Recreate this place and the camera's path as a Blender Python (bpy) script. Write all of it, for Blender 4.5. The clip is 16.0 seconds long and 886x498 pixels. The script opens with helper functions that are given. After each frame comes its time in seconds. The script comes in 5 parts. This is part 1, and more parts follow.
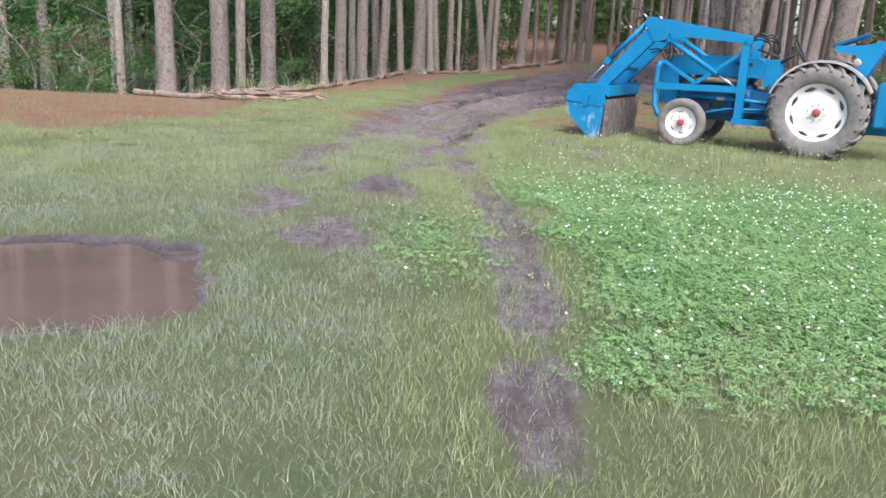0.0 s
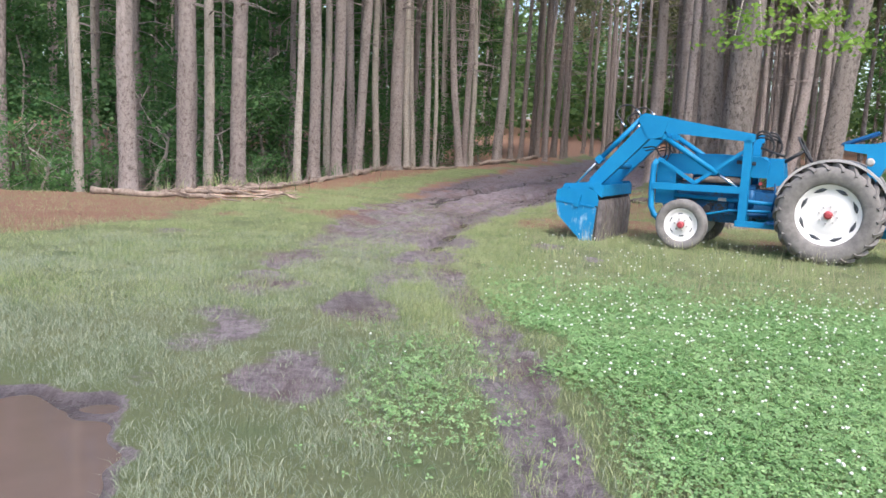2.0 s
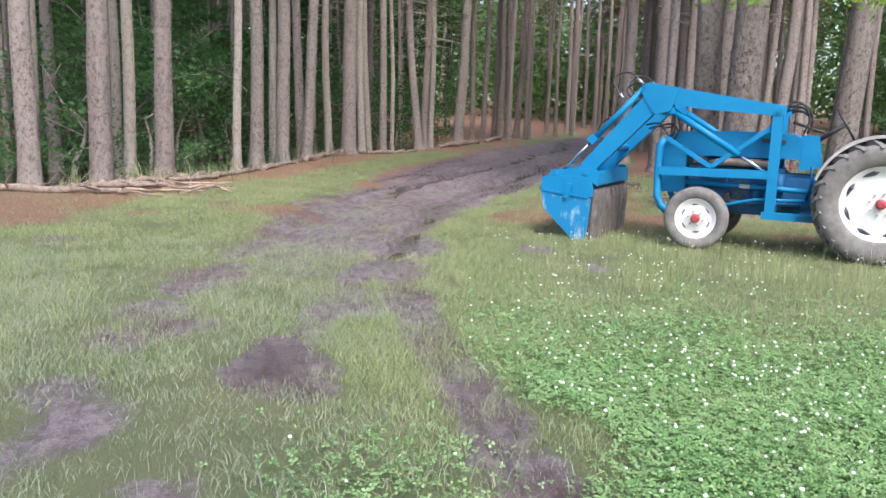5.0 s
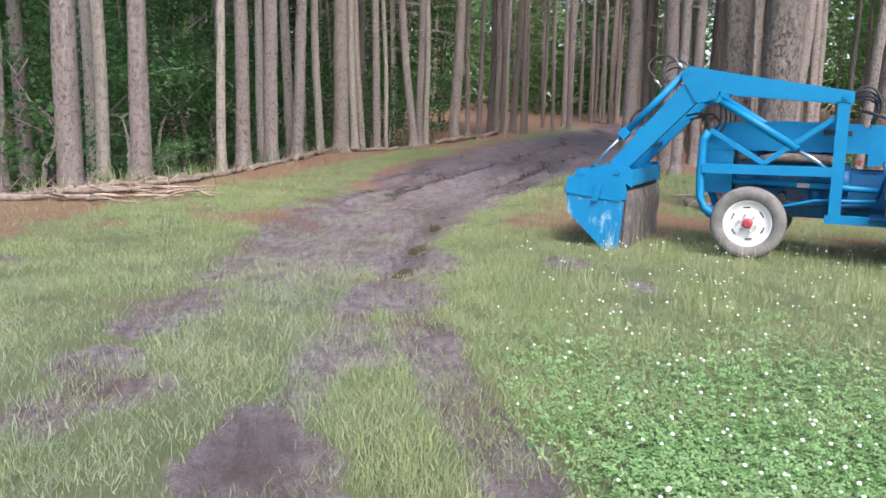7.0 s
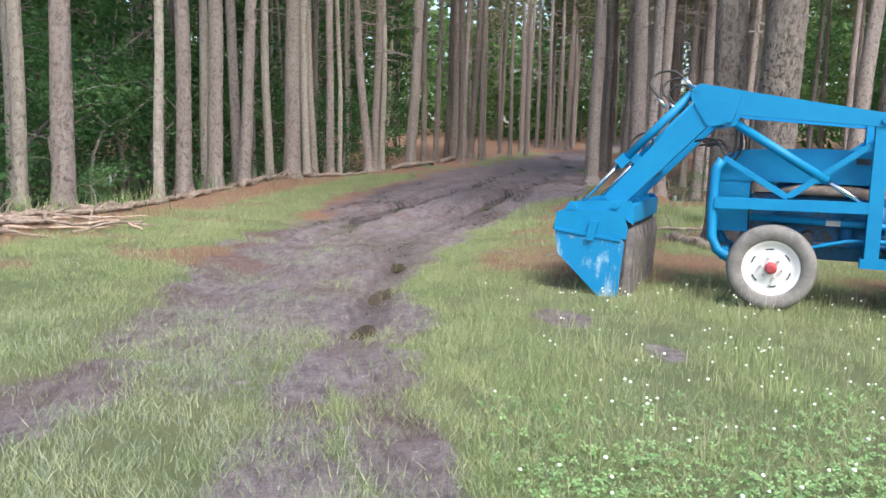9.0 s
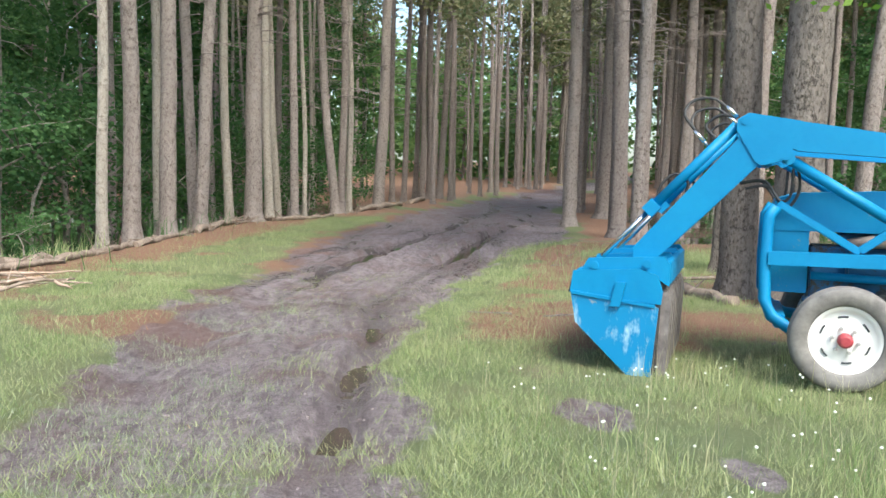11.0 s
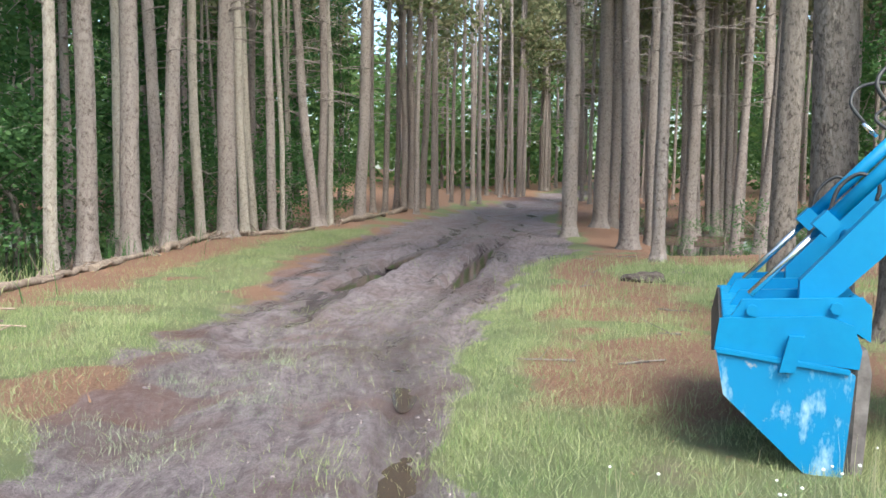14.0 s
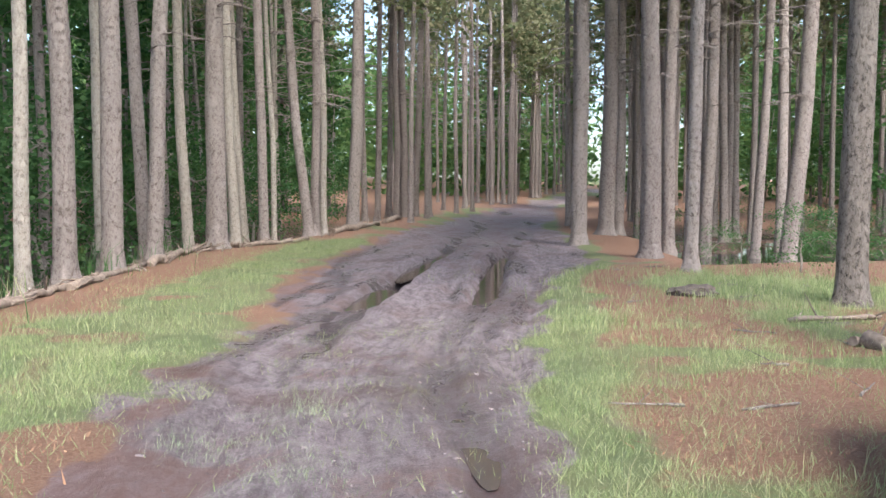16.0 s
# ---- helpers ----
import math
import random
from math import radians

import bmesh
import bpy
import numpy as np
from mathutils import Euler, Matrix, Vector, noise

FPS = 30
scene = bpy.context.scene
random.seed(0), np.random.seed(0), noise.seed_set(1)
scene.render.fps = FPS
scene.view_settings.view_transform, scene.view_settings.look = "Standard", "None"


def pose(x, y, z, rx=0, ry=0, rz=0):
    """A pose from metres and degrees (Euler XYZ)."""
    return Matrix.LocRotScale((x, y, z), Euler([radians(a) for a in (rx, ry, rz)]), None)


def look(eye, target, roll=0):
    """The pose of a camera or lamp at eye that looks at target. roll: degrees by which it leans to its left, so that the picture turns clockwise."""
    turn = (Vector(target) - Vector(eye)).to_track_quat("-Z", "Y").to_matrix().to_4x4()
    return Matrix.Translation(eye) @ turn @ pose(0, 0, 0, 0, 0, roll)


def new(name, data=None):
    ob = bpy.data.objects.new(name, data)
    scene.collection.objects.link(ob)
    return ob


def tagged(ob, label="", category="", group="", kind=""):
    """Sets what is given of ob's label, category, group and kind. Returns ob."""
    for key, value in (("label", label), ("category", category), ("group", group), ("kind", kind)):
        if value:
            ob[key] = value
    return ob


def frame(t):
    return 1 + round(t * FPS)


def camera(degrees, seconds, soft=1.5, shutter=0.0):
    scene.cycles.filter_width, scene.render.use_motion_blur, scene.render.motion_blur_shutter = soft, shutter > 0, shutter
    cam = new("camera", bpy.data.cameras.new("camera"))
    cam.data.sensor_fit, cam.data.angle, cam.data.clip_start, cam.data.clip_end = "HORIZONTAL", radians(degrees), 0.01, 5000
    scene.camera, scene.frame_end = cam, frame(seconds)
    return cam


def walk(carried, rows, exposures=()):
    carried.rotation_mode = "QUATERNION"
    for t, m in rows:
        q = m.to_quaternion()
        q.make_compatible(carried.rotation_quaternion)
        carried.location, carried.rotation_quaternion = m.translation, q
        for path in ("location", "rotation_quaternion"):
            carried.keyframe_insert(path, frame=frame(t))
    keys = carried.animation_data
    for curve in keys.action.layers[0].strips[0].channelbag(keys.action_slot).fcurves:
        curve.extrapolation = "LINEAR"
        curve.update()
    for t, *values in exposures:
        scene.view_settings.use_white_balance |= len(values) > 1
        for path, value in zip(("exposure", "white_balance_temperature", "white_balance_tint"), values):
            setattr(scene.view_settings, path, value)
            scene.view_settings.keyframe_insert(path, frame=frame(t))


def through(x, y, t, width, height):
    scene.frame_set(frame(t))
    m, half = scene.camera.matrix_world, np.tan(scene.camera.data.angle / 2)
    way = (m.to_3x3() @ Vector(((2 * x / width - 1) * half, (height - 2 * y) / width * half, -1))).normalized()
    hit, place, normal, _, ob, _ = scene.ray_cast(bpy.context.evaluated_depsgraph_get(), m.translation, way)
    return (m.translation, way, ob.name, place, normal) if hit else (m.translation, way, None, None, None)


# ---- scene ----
cam = camera(56.3, 16.0)
METRES, EYE, TILT, LEAN, TURN = 11.6, 1.45, -1.8, 0.0, 0.0
ROWS = [
    (0.0, 0.0, 0.0, 0.0, 0.57, -12.46, -2.56),
    (0.5, -0.0055, 0.0205, 0.0017, -1.28, -10.94, -1.38),
    (1.0, -0.0062, 0.0438, 0.002, -1.96, -9.86, -1.65),
    (1.5, -0.0072, 0.0708, 0.0022, 0.09, -8.3, -2.88),
    (2.0, -0.0094, 0.1037, 0.0047, -1.21, -6.02, -2.65),
    (2.5, -0.0063, 0.1344, 0.0026, -3.02, -5.34, -2.61),
    (3.0, -0.005, 0.1652, 0.0048, -3.47, -5.94, -2.68),
    (3.5, -0.0086, 0.2022, 0.0034, -3.85, -6.82, -1.92),
    (6.0, -0.0054, 0.3626, 0.0073, -4.11, -7.42, -1.76),
    (6.5, -0.011, 0.3909, 0.0041, -4.03, -8.0, -1.82),
    (7.0, -0.015, 0.4226, 0.007, -4.69, -7.41, -1.02),
    (7.5, -0.0149, 0.4561, 0.0077, -5.57, -6.9, -1.24),
    (8.0, -0.0174, 0.4834, 0.0068, -6.95, -6.19, -1.67),
    (10.5, -0.0128, 0.6504, 0.0134, -9.11, -4.39, -0.88),
    (11.0, -0.0128, 0.679, 0.0152, -10.27, -2.88, -1.04),
    (11.5, -0.0181, 0.7099, 0.0161, -10.87, -1.99, -1.58),
    (12.0, -0.0164, 0.7418, 0.0143, -11.28, -2.31, -2.28),
    (12.5, -0.0161, 0.7705, 0.0172, -11.54, -1.99, -2.62),
    (13.0, -0.0199, 0.8031, 0.0178, -11.55, -2.4, -1.7),
    (13.5, -0.0224, 0.8332, 0.0177, -12.59, -2.66, -0.66),
    (14.0, -0.0279, 0.8619, 0.0201, -12.18, -2.26, -0.21),
    (14.5, -0.0393, 0.8955, 0.0197, -11.71, -2.5, 0.26),
    (15.0, -0.044, 0.9252, 0.0182, -12.77, -2.19, 0.86),
    (15.5, -0.0463, 0.9563, 0.0203, -12.55, -1.51, 0.23),
    (16.0, -0.0506, 0.9918, 0.0203, -13.39, -1.7, 0.3),
]
EXPOSURE = 1.26
walk(cam, [(t, pose(0, 0, EYE, TILT, LEAN, TURN) @ pose(METRES * x, METRES * y, METRES * z, 90 + pitch, roll, yaw)) for t, x, y, z, yaw, pitch, roll in ROWS],
     exposures=[(0.0, EXPOSURE - 0.12, 6150, 13), (3.0, EXPOSURE - 0.06, 6150, 13), (8.0, EXPOSURE, 6200, 11), (11.0, EXPOSURE + 0.2, 6300, 2), (13.5, EXPOSURE + 0.28, 6300, 1), (16.0, EXPOSURE + 0.38, 6150, 8)])

# ---- sky and sun ----
SUN_EL, SUN_AZ = 52.0, 165.0      # elevation, compass bearing from +y clockwise
world = bpy.data.worlds.new("sky")
scene.world = world
world.use_nodes = True
wn = world.node_tree.nodes
sky = wn.new("ShaderNodeTexSky")
sky.sky_type, sky.sun_disc = "NISHITA", False
sky.sun_elevation, sky.sun_rotation = radians(SUN_EL), radians(SUN_AZ)
sky.air_density, sky.dust_density, sky.ozone_density = 1.0, 3.0, 0.6
world.node_tree.links.new(sky.outputs[0], wn["Background"].inputs[0])
wn["Background"].inputs[1].default_value = 0.15
sun = new("sun", bpy.data.lights.new("sun", "SUN"))
sun.data.energy, sun.data.angle, sun.data.color = 1.7, radians(25), (1.0, 0.93, 0.84)
sd = Vector((math.sin(radians(SUN_AZ)) * math.cos(radians(SUN_EL)), math.cos(radians(SUN_AZ)) * math.cos(radians(SUN_EL)), math.sin(radians(SUN_EL))))
sun.matrix_world = look(sd * 50, (0, 0, 0))


# ---- materials ----
class Mat:
    """A small builder of node materials."""

    def __init__(self, name, rough=0.7, metal=0.0, spec=0.5):
        self.m = bpy.data.materials.new(name)
        self.m.use_nodes = True
        self.t = self.m.node_tree
        self.b = self.t.nodes["Principled BSDF"]
        self.b.inputs["Roughness"].default_value = rough
        self.b.inputs["Metallic"].default_value = metal
        self.b.inputs["Specular IOR Level"].default_value = spec

    def node(self, kind, **values):
        n = self.t.nodes.new(kind)
        for k, v in values.items():
            n.inputs[k.replace("_", " ")].default_value = v
        return n

    def put(self, a, b):
        self.t.links.new(a, b)

    def place(self, scale=(1, 1, 1), world=False):
        mp = self.node("ShaderNodeMapping")
        mp.inputs["Scale"].default_value = scale
        if world:
            src = self.t.nodes.new("ShaderNodeNewGeometry").outputs["Position"]
        else:
            src = self.t.nodes.new("ShaderNodeTexCoord").outputs["Object"]
        self.put(src, mp.inputs["Vector"])
        return mp.outputs[0]

    def noise(self, vec, scale, detail=4.0, rough=0.6):
        n = self.node("ShaderNodeTexNoise", Scale=scale, Detail=detail, Roughness=rough)
        self.put(vec, n.inputs["Vector"])
        return n.outputs["Fac"]

    def ramp(self, fac, *stops):
        r = self.t.nodes.new("ShaderNodeValToRGB")
        e = r.color_ramp.elements
        while len(e) < len(stops):
            e.new(0.5)
        for el, (p, c) in zip(e, stops):
            el.position, el.color = p, (*c, 1) if len(c) == 3 else c
        self.put(fac, r.inputs[0])
        return r.outputs[0]

    def mix(self, fac, a, b, kind="MIX"):
        n = self.t.nodes.new("ShaderNodeMix")
        n.data_type, n.blend_type = "RGBA", kind
        for s, v in ((n.inputs[0], fac), (n.inputs[6], a), (n.inputs[7], b)):
            if isinstance(v, (int, float)):
                s.default_value = v
            elif isinstance(v, tuple):
                s.default_value = (*v, 1)
            else:
                self.put(v, s)
        return n.outputs[2]

    def math(self, op, a, b):
        n = self.t.nodes.new("ShaderNodeMath")
        n.operation = op
        for s, v in zip(n.inputs, (a, b)):
            if isinstance(v, (int, float)):
                s.default_value = v
            else:
                self.put(v, s)
        return n.outputs[0]

    def colour(self, c):
        self.put(c, self.b.inputs["Base Color"])

    def bump(self, h, strength=0.4, dist=0.02):
        n = self.node("ShaderNodeBump", Strength=strength, Distance=dist)
        self.put(h, n.inputs["Height"])
        self.put(n.outputs[0], self.b.inputs["Normal"])


def leaf_mat(name, dark, mid, light, world_scale=0.6, through=0.5, rough=0.55):
    k = Mat(name, rough, 0.0, 0.3)
    g = k.t.nodes.new("ShaderNodeNewGeometry").outputs["Random Per Island"]
    v = k.place((1, 1, 1), True)
    c = k.mix(k.ramp(k.noise(v, world_scale, 3), (0.35, (0, 0, 0)), (0.65, (1, 1, 1))), k.ramp(g, (0.0, dark), (0.6, mid), (1.0, light)), k.ramp(g, (0.0, mid), (0.7, light), (1.0, dark)))
    k.colour(c)
    tr = k.t.nodes.new("ShaderNodeBsdfTranslucent")
    k.put(c, tr.inputs[0])
    ms = k.t.nodes.new("ShaderNodeMixShader")
    ms.inputs[0].default_value = through
    k.put(k.b.outputs[0], ms.inputs[1])
    k.put(tr.outputs[0], ms.inputs[2])
    k.put(ms.outputs[0], k.t.nodes["Material Output"].inputs[0])
    return k.m


def bark_mat(name, groove, plate, light, rough=0.9):
    k = Mat(name, rough, 0.0, 0.15)
    rnd = k.t.nodes.new("ShaderNodeObjectInfo").outputs["Random"]
    v = k.place((1, 1, 0.30))
    vo = k.node("ShaderNodeTexVoronoi", Scale=34.0, Randomness=1.0)
    vo.feature = "DISTANCE_TO_EDGE"
    warp = k.t.nodes.new("ShaderNodeVectorMath")
    warp.operation = "ADD"
    nz = k.node("ShaderNodeTexNoise", Scale=22.0, Detail=5.0, Roughness=0.7)
    k.put(v, nz.inputs["Vector"])
    sc = k.t.nodes.new("ShaderNodeVectorMath")
    sc.operation = "SCALE"
    sc.inputs[3].default_value = 0.09
    k.put(nz.outputs["Color"], sc.inputs[0])
    k.put(v, warp.inputs[0])
    k.put(sc.outputs[0], warp.inputs[1])
    k.put(warp.outputs[0], vo.inputs["Vector"])
    fine = k.noise(k.place((1, 1, 0.5)), 48, 7, 0.8)
    flakes = k.noise(k.place((1, 1, 0.8)), 15, 4, 0.7)
    edge = k.ramp(k.math("ADD", vo.outputs["Distance"], k.math("MULTIPLY", k.math("SUBTRACT", flakes, 0.42), 0.7)), (0.0, (0, 0, 0)), (0.16, (1, 1, 1)))
    big = k.noise(k.place((1, 1, 0.4)), 1.6, 3)
    c = k.mix(edge, k.mix(0.25, groove, plate), k.mix(k.ramp(fine, (0.32, (0, 0, 0)), (0.68, (1, 1, 1))), plate, light))
    c = k.mix(k.ramp(flakes, (0.30, (1, 1, 1)), (0.48, (0, 0, 0))), c, k.mix(0.5, c, groove))
    c = k.mix(k.ramp(big, (0.45, (0, 0, 0)), (0.75, (1, 1, 1))), c, k.mix(0.5, c, light))
    lichen = k.math("MULTIPLY", k.noise(k.place((1, 1, 0.7)), 5, 5, 0.75), k.noise(k.place((1, 1, 1)), 40, 3, 0.6))
    c = k.mix(k.ramp(lichen, (0.31, (0, 0, 0)), (0.37, (0.7, 0.7, 0.7))), c, tuple(1.15 * q for q in light))
    c = k.mix(k.math("MULTIPLY", rnd, 0.6), c, k.mix(0.6, c, groove))
    k.colour(c)
    k.bump(k.math("ADD", edge, k.math("ADD", fine, flakes)), 0.8, 0.02)
    return k.m


def ground_mat():
    k = Mat("earth", 0.9, 0.0, 0.4)
    at = k.t.nodes.new("ShaderNodeAttribute")
    at.attribute_name = "zone"
    sp = k.t.nodes.new("ShaderNodeSeparateColor")
    k.put(at.outputs["Color"], sp.inputs[0])
    v = k.place((1, 1, 1), True)
    mud, green, needle, wet = sp.outputs[0], sp.outputs[1], sp.outputs[2], at.outputs["Alpha"]
    n1, n2, n3 = k.noise(v, 0.9, 5), k.noise(v, 9, 8, 0.8), k.noise(v, 38, 6, 0.85)
    n4 = k.ramp(k.noise(v, 70, 5, 0.8), (0.36, (0, 0, 0)), (0.64, (1, 1, 1)))

    def sharp(fac, amount=0.55):
        s = k.math("ADD", fac, k.math("MULTIPLY", k.math("SUBTRACT", n2, 0.5), amount))
        return k.ramp(s, (0.38, (0, 0, 0)), (0.62, (1, 1, 1)))
    soil = k.mix(n3, k.mix(n1, (0.22, 0.18, 0.12), (0.32, 0.25, 0.17)), (0.34, 0.29, 0.20))
    turf = k.mix(k.ramp(n1, (0.35, (0, 0, 0)), (0.65, (1, 1, 1))), k.mix(n3, (0.12, 0.17, 0.07), (0.27, 0.32, 0.15)), k.mix(n3, (0.17, 0.19, 0.08), (0.36, 0.37, 0.19)))
    litter = k.mix(k.ramp(n3, (0.35, (0, 0, 0)), (0.7, (1, 1, 1))), (0.24, 0.125, 0.08), k.mix(n1, (0.50, 0.29, 0.19), (0.44, 0.29, 0.21)))
    dirt = k.mix(k.ramp(n2, (0.36, (0, 0, 0)), (0.58, (1, 1, 1))), k.mix(n4, (0.15, 0.12, 0.127), (0.29, 0.24, 0.252)), k.mix(n4, (0.30, 0.245, 0.26), (0.58, 0.485, 0.505)))
    lane = k.t.nodes.new("ShaderNodeAttribute")
    lane.attribute_name = "lane"
    lm = k.node("ShaderNodeMapping")
    lm.inputs["Scale"].default_value = (11, 2.4, 1)
    k.put(lane.outputs["Vector"], lm.inputs["Vector"])
    streak = k.noise(lm.outputs[0], 1.0, 7, 0.72)
    # Dark mud streaks, deepened in colour to stand for shading of the relief.
    dirt = k.mix(k.ramp(streak, (0.39, (0.62, 0.62, 0.62)), (0.55, (0, 0, 0))), dirt, (0.11, 0.085, 0.09))
    dirt = k.mix(k.ramp(n1, (0.48, (0, 0, 0)), (0.62, (1, 1, 1))), dirt, k.mix(0.5, dirt, (0.17, 0.10, 0.085)))
    c = k.mix(sharp(green), soil, turf)
    c = k.mix(sharp(needle), c, litter)
    dirt = k.mix(k.math("MULTIPLY", sharp(needle, 1.1), 0.55), dirt, (0.25, 0.13, 0.10))
    c = k.mix(sharp(mud, 0.9), c, dirt)
    damp = k.math("ADD", wet, k.math("MULTIPLY", k.math("SUBTRACT", k.math("ADD", n2, streak), 1.0), 0.9))
    c = k.mix(k.ramp(damp, (0.2, (0, 0, 0)), (0.9, (1, 1, 1))), c, k.mix(0.7, c, (0.055, 0.042, 0.042)))
    k.colour(c)
    r = k.ramp(damp, (0.2, (0.85, 0.85, 0.85)), (0.75, (0.14, 0.14, 0.14)))
    r = k.mix(k.math("MULTIPLY", mud, 0.4), r, (0.40, 0.40, 0.40))
    k.put(r, k.b.inputs["Roughness"])
    k.bump(k.math("ADD", k.math("ADD", k.math("MULTIPLY", n2, 0.8), k.math("MULTIPLY", streak, 1.2)), k.math("ADD", n3, k.math("MULTIPLY", n4, 0.25))), 1.0, 0.05)
    return k.m


def paint_mat(name, base, worn, chip, rough=0.42, amount=0.62):
    k = Mat(name, rough, 0.0, 0.35)
    v = k.place((1, 1, 1))
    n1, n2 = k.noise(v, 2.2, 5, 0.65), k.noise(v, 26, 4, 0.7)
    c = k.mix(k.ramp(n1, (0.35, (0, 0, 0)), (0.7, (1, 1, 1))), base, worn)
    c = k.mix(k.ramp(k.math("ADD", k.math("MULTIPLY", n1, 0.5), k.math("MULTIPLY", n2, 0.5)), (amount, (0, 0, 0)), (amount + 0.05, (1, 1, 1))), c, chip)
    k.colour(c)
    k.put(k.ramp(n2, (0.3, (rough - 0.1,) * 3), (0.8, (rough + 0.25,) * 3)), k.b.inputs["Roughness"])
    k.bump(n2, 0.08, 0.01)
    return k.m


def plain_mat(name, a, b, rough=0.6, metal=0.0, scale=12.0, bump=0.2):
    k = Mat(name, rough, metal)
    v = k.place((1, 1, 1))
    n = k.noise(v, scale, 5, 0.7)
    k.colour(k.mix(k.ramp(n, (0.3, (0, 0, 0)), (0.7, (1, 1, 1))), a, b))
    k.bump(k.noise(v, scale * 3, 3), bump, 0.01)
    return k.m


def scraped_mat():
    """Blue bucket steel with pale vertical scrapes where the paint has worn through."""
    k = Mat("scraped_blue_steel", 0.45)
    v = k.place((5, 5, 2.0))
    w = k.place((1, 1, 1))
    n = k.math("ADD", k.math("MULTIPLY", k.noise(v, 1.6, 5, 0.7), 0.6), k.math("MULTIPLY", k.noise(w, 2.6, 4), 0.4))
    c = k.mix(k.ramp(n, (0.51, (0, 0, 0)), (0.66, (1, 1, 1))), (0.006, 0.20, 0.43), (0.42, 0.58, 0.66))
    c = k.mix(k.ramp(k.noise(w, 5, 6, 0.7), (0.62, (0, 0, 0)), (0.68, (1, 1, 1))), c, (0.36, 0.33, 0.31))
    k.colour(c)
    k.bump(n, 0.15, 0.01)
    return k.m


def water_mat(name, tint, rough=0.03):
    k = Mat(name, rough, 0.0, 0.5)
    v = k.place((1, 1, 1), True)
    k.colour(k.mix(k.noise(v, 1.5, 3), tint, tuple(x * 1.8 for x in tint)))
    k.b.inputs["IOR"].default_value = 1.33
    k.bump(k.noise(v, 5, 2), 0.04, 0.02)
    return k.m


M_GROUND = ground_mat()
M_BARK = bark_mat("pine_bark", (0.11, 0.083, 0.072), (0.29, 0.24, 0.222), (0.42, 0.37, 0.345))
M_BARK_OLD = bark_mat("old_pine_bark", (0.07, 0.056, 0.05), (0.22, 0.185, 0.165), (0.34, 0.30, 0.265), 0.95)
M_BARK_PALE = bark_mat("grey_bark", (0.19, 0.16, 0.135), (0.36, 0.315, 0.275), (0.48, 0.435, 0.38))
M_WOOD = plain_mat("weathered_wood", (0.11, 0.08, 0.06), (0.34, 0.27, 0.22), 0.9, 0, 9)
M_LEAF = leaf_mat("broad_leaves", (0.04, 0.115, 0.04), (0.075, 0.18, 0.06), (0.15, 0.28, 0.09), 0.35)
M_NEEDLE = leaf_mat("pine_needles", (0.08, 0.13, 0.05), (0.16, 0.19, 0.09), (0.32, 0.29, 0.17), 0.3)
M_FAR = leaf_mat("far_leaves", (0.06, 0.14, 0.05), (0.12, 0.23, 0.075), (0.24, 0.36, 0.12), 0.12)
M_GRASS = leaf_mat("meadow_grass", (0.18, 0.27, 0.10), (0.34, 0.43, 0.18), (0.62, 0.61, 0.37), 1.3)
M_GRASS_DULL = leaf_mat("muddied_grass", (0.19, 0.25, 0.15), (0.34, 0.40, 0.26), (0.56, 0.58, 0.45), 1.3)
M_CLOVER = leaf_mat("clover_leaf", (0.14, 0.29, 0.10), (0.24, 0.42, 0.16), (0.40, 0.56, 0.27), 1.2, 0.4)
M_BLOOM = plain_mat("clover_bloom", (0.72, 0.74, 0.64), (0.85, 0.85, 0.78), 0.8, 0, 60)
M_STRAW = leaf_mat("seed_heads", (0.36, 0.34, 0.18), (0.46, 0.44, 0.27), (0.54, 0.5, 0.34), 1.0)
M_FALLEN = leaf_mat("fallen_needles", (0.20, 0.10, 0.06), (0.36, 0.19, 0.11), (0.50, 0.30, 0.18), 1.0, 0.05)
M_BLUE = paint_mat("blue_tractor_paint", (0.004, 0.185, 0.40), (0.007, 0.225, 0.45), (0.12, 0.24, 0.31), 0.5, 0.63)
M_BLUE_DIRTY = paint_mat("oily_blue_paint", (0.012, 0.12, 0.30), (0.02, 0.08, 0.17), (0.05, 0.05, 0.05), 0.5, 0.54)
M_SCRAPED = scraped_mat()
M_STEEL = plain_mat("bare_worn_steel", (0.12, 0.10, 0.10), (0.30, 0.27, 0.26), 0.6, 0.35, 7)
# Darker copy of the worn steel: shade between the bucket ribs, put into colour.
M_STEEL_SHADED = plain_mat("shaded_worn_steel", (0.03, 0.026, 0.026), (0.10, 0.085, 0.08), 0.65, 0.2, 7)
M_CHROME = plain_mat("cylinder_rod", (0.6, 0.6, 0.6), (0.75, 0.75, 0.75), 0.18, 1.0, 8, 0.02)
M_TYRE = plain_mat("dusty_tyre", (0.13, 0.12, 0.115), (0.25, 0.235, 0.22), 0.92, 0, 8, 0.3)
M_WHITE = paint_mat("white_wheel_paint", (0.80, 0.78, 0.77), (0.72, 0.70, 0.68), (0.45, 0.42, 0.40), 0.45, 0.68)
M_RED = plain_mat("red_hub_paint", (0.30, 0.03, 0.045), (0.42, 0.07, 0.08), 0.5)
M_BLACK = plain_mat("black_rubber", (0.02, 0.02, 0.022), (0.045, 0.045, 0.047), 0.55)
# Dark iron, and the painted shade inside the wheel openings.
M_IRON_SLOT = plain_mat("oily_iron_and_slot_shade", (0.03, 0.035, 0.045), (0.08, 0.085, 0.095), 0.5, 0.3)
M_FENDER = plain_mat("pale_fender_paint", (0.30, 0.29, 0.28), (0.50, 0.48, 0.46), 0.55, 0.0, 6)
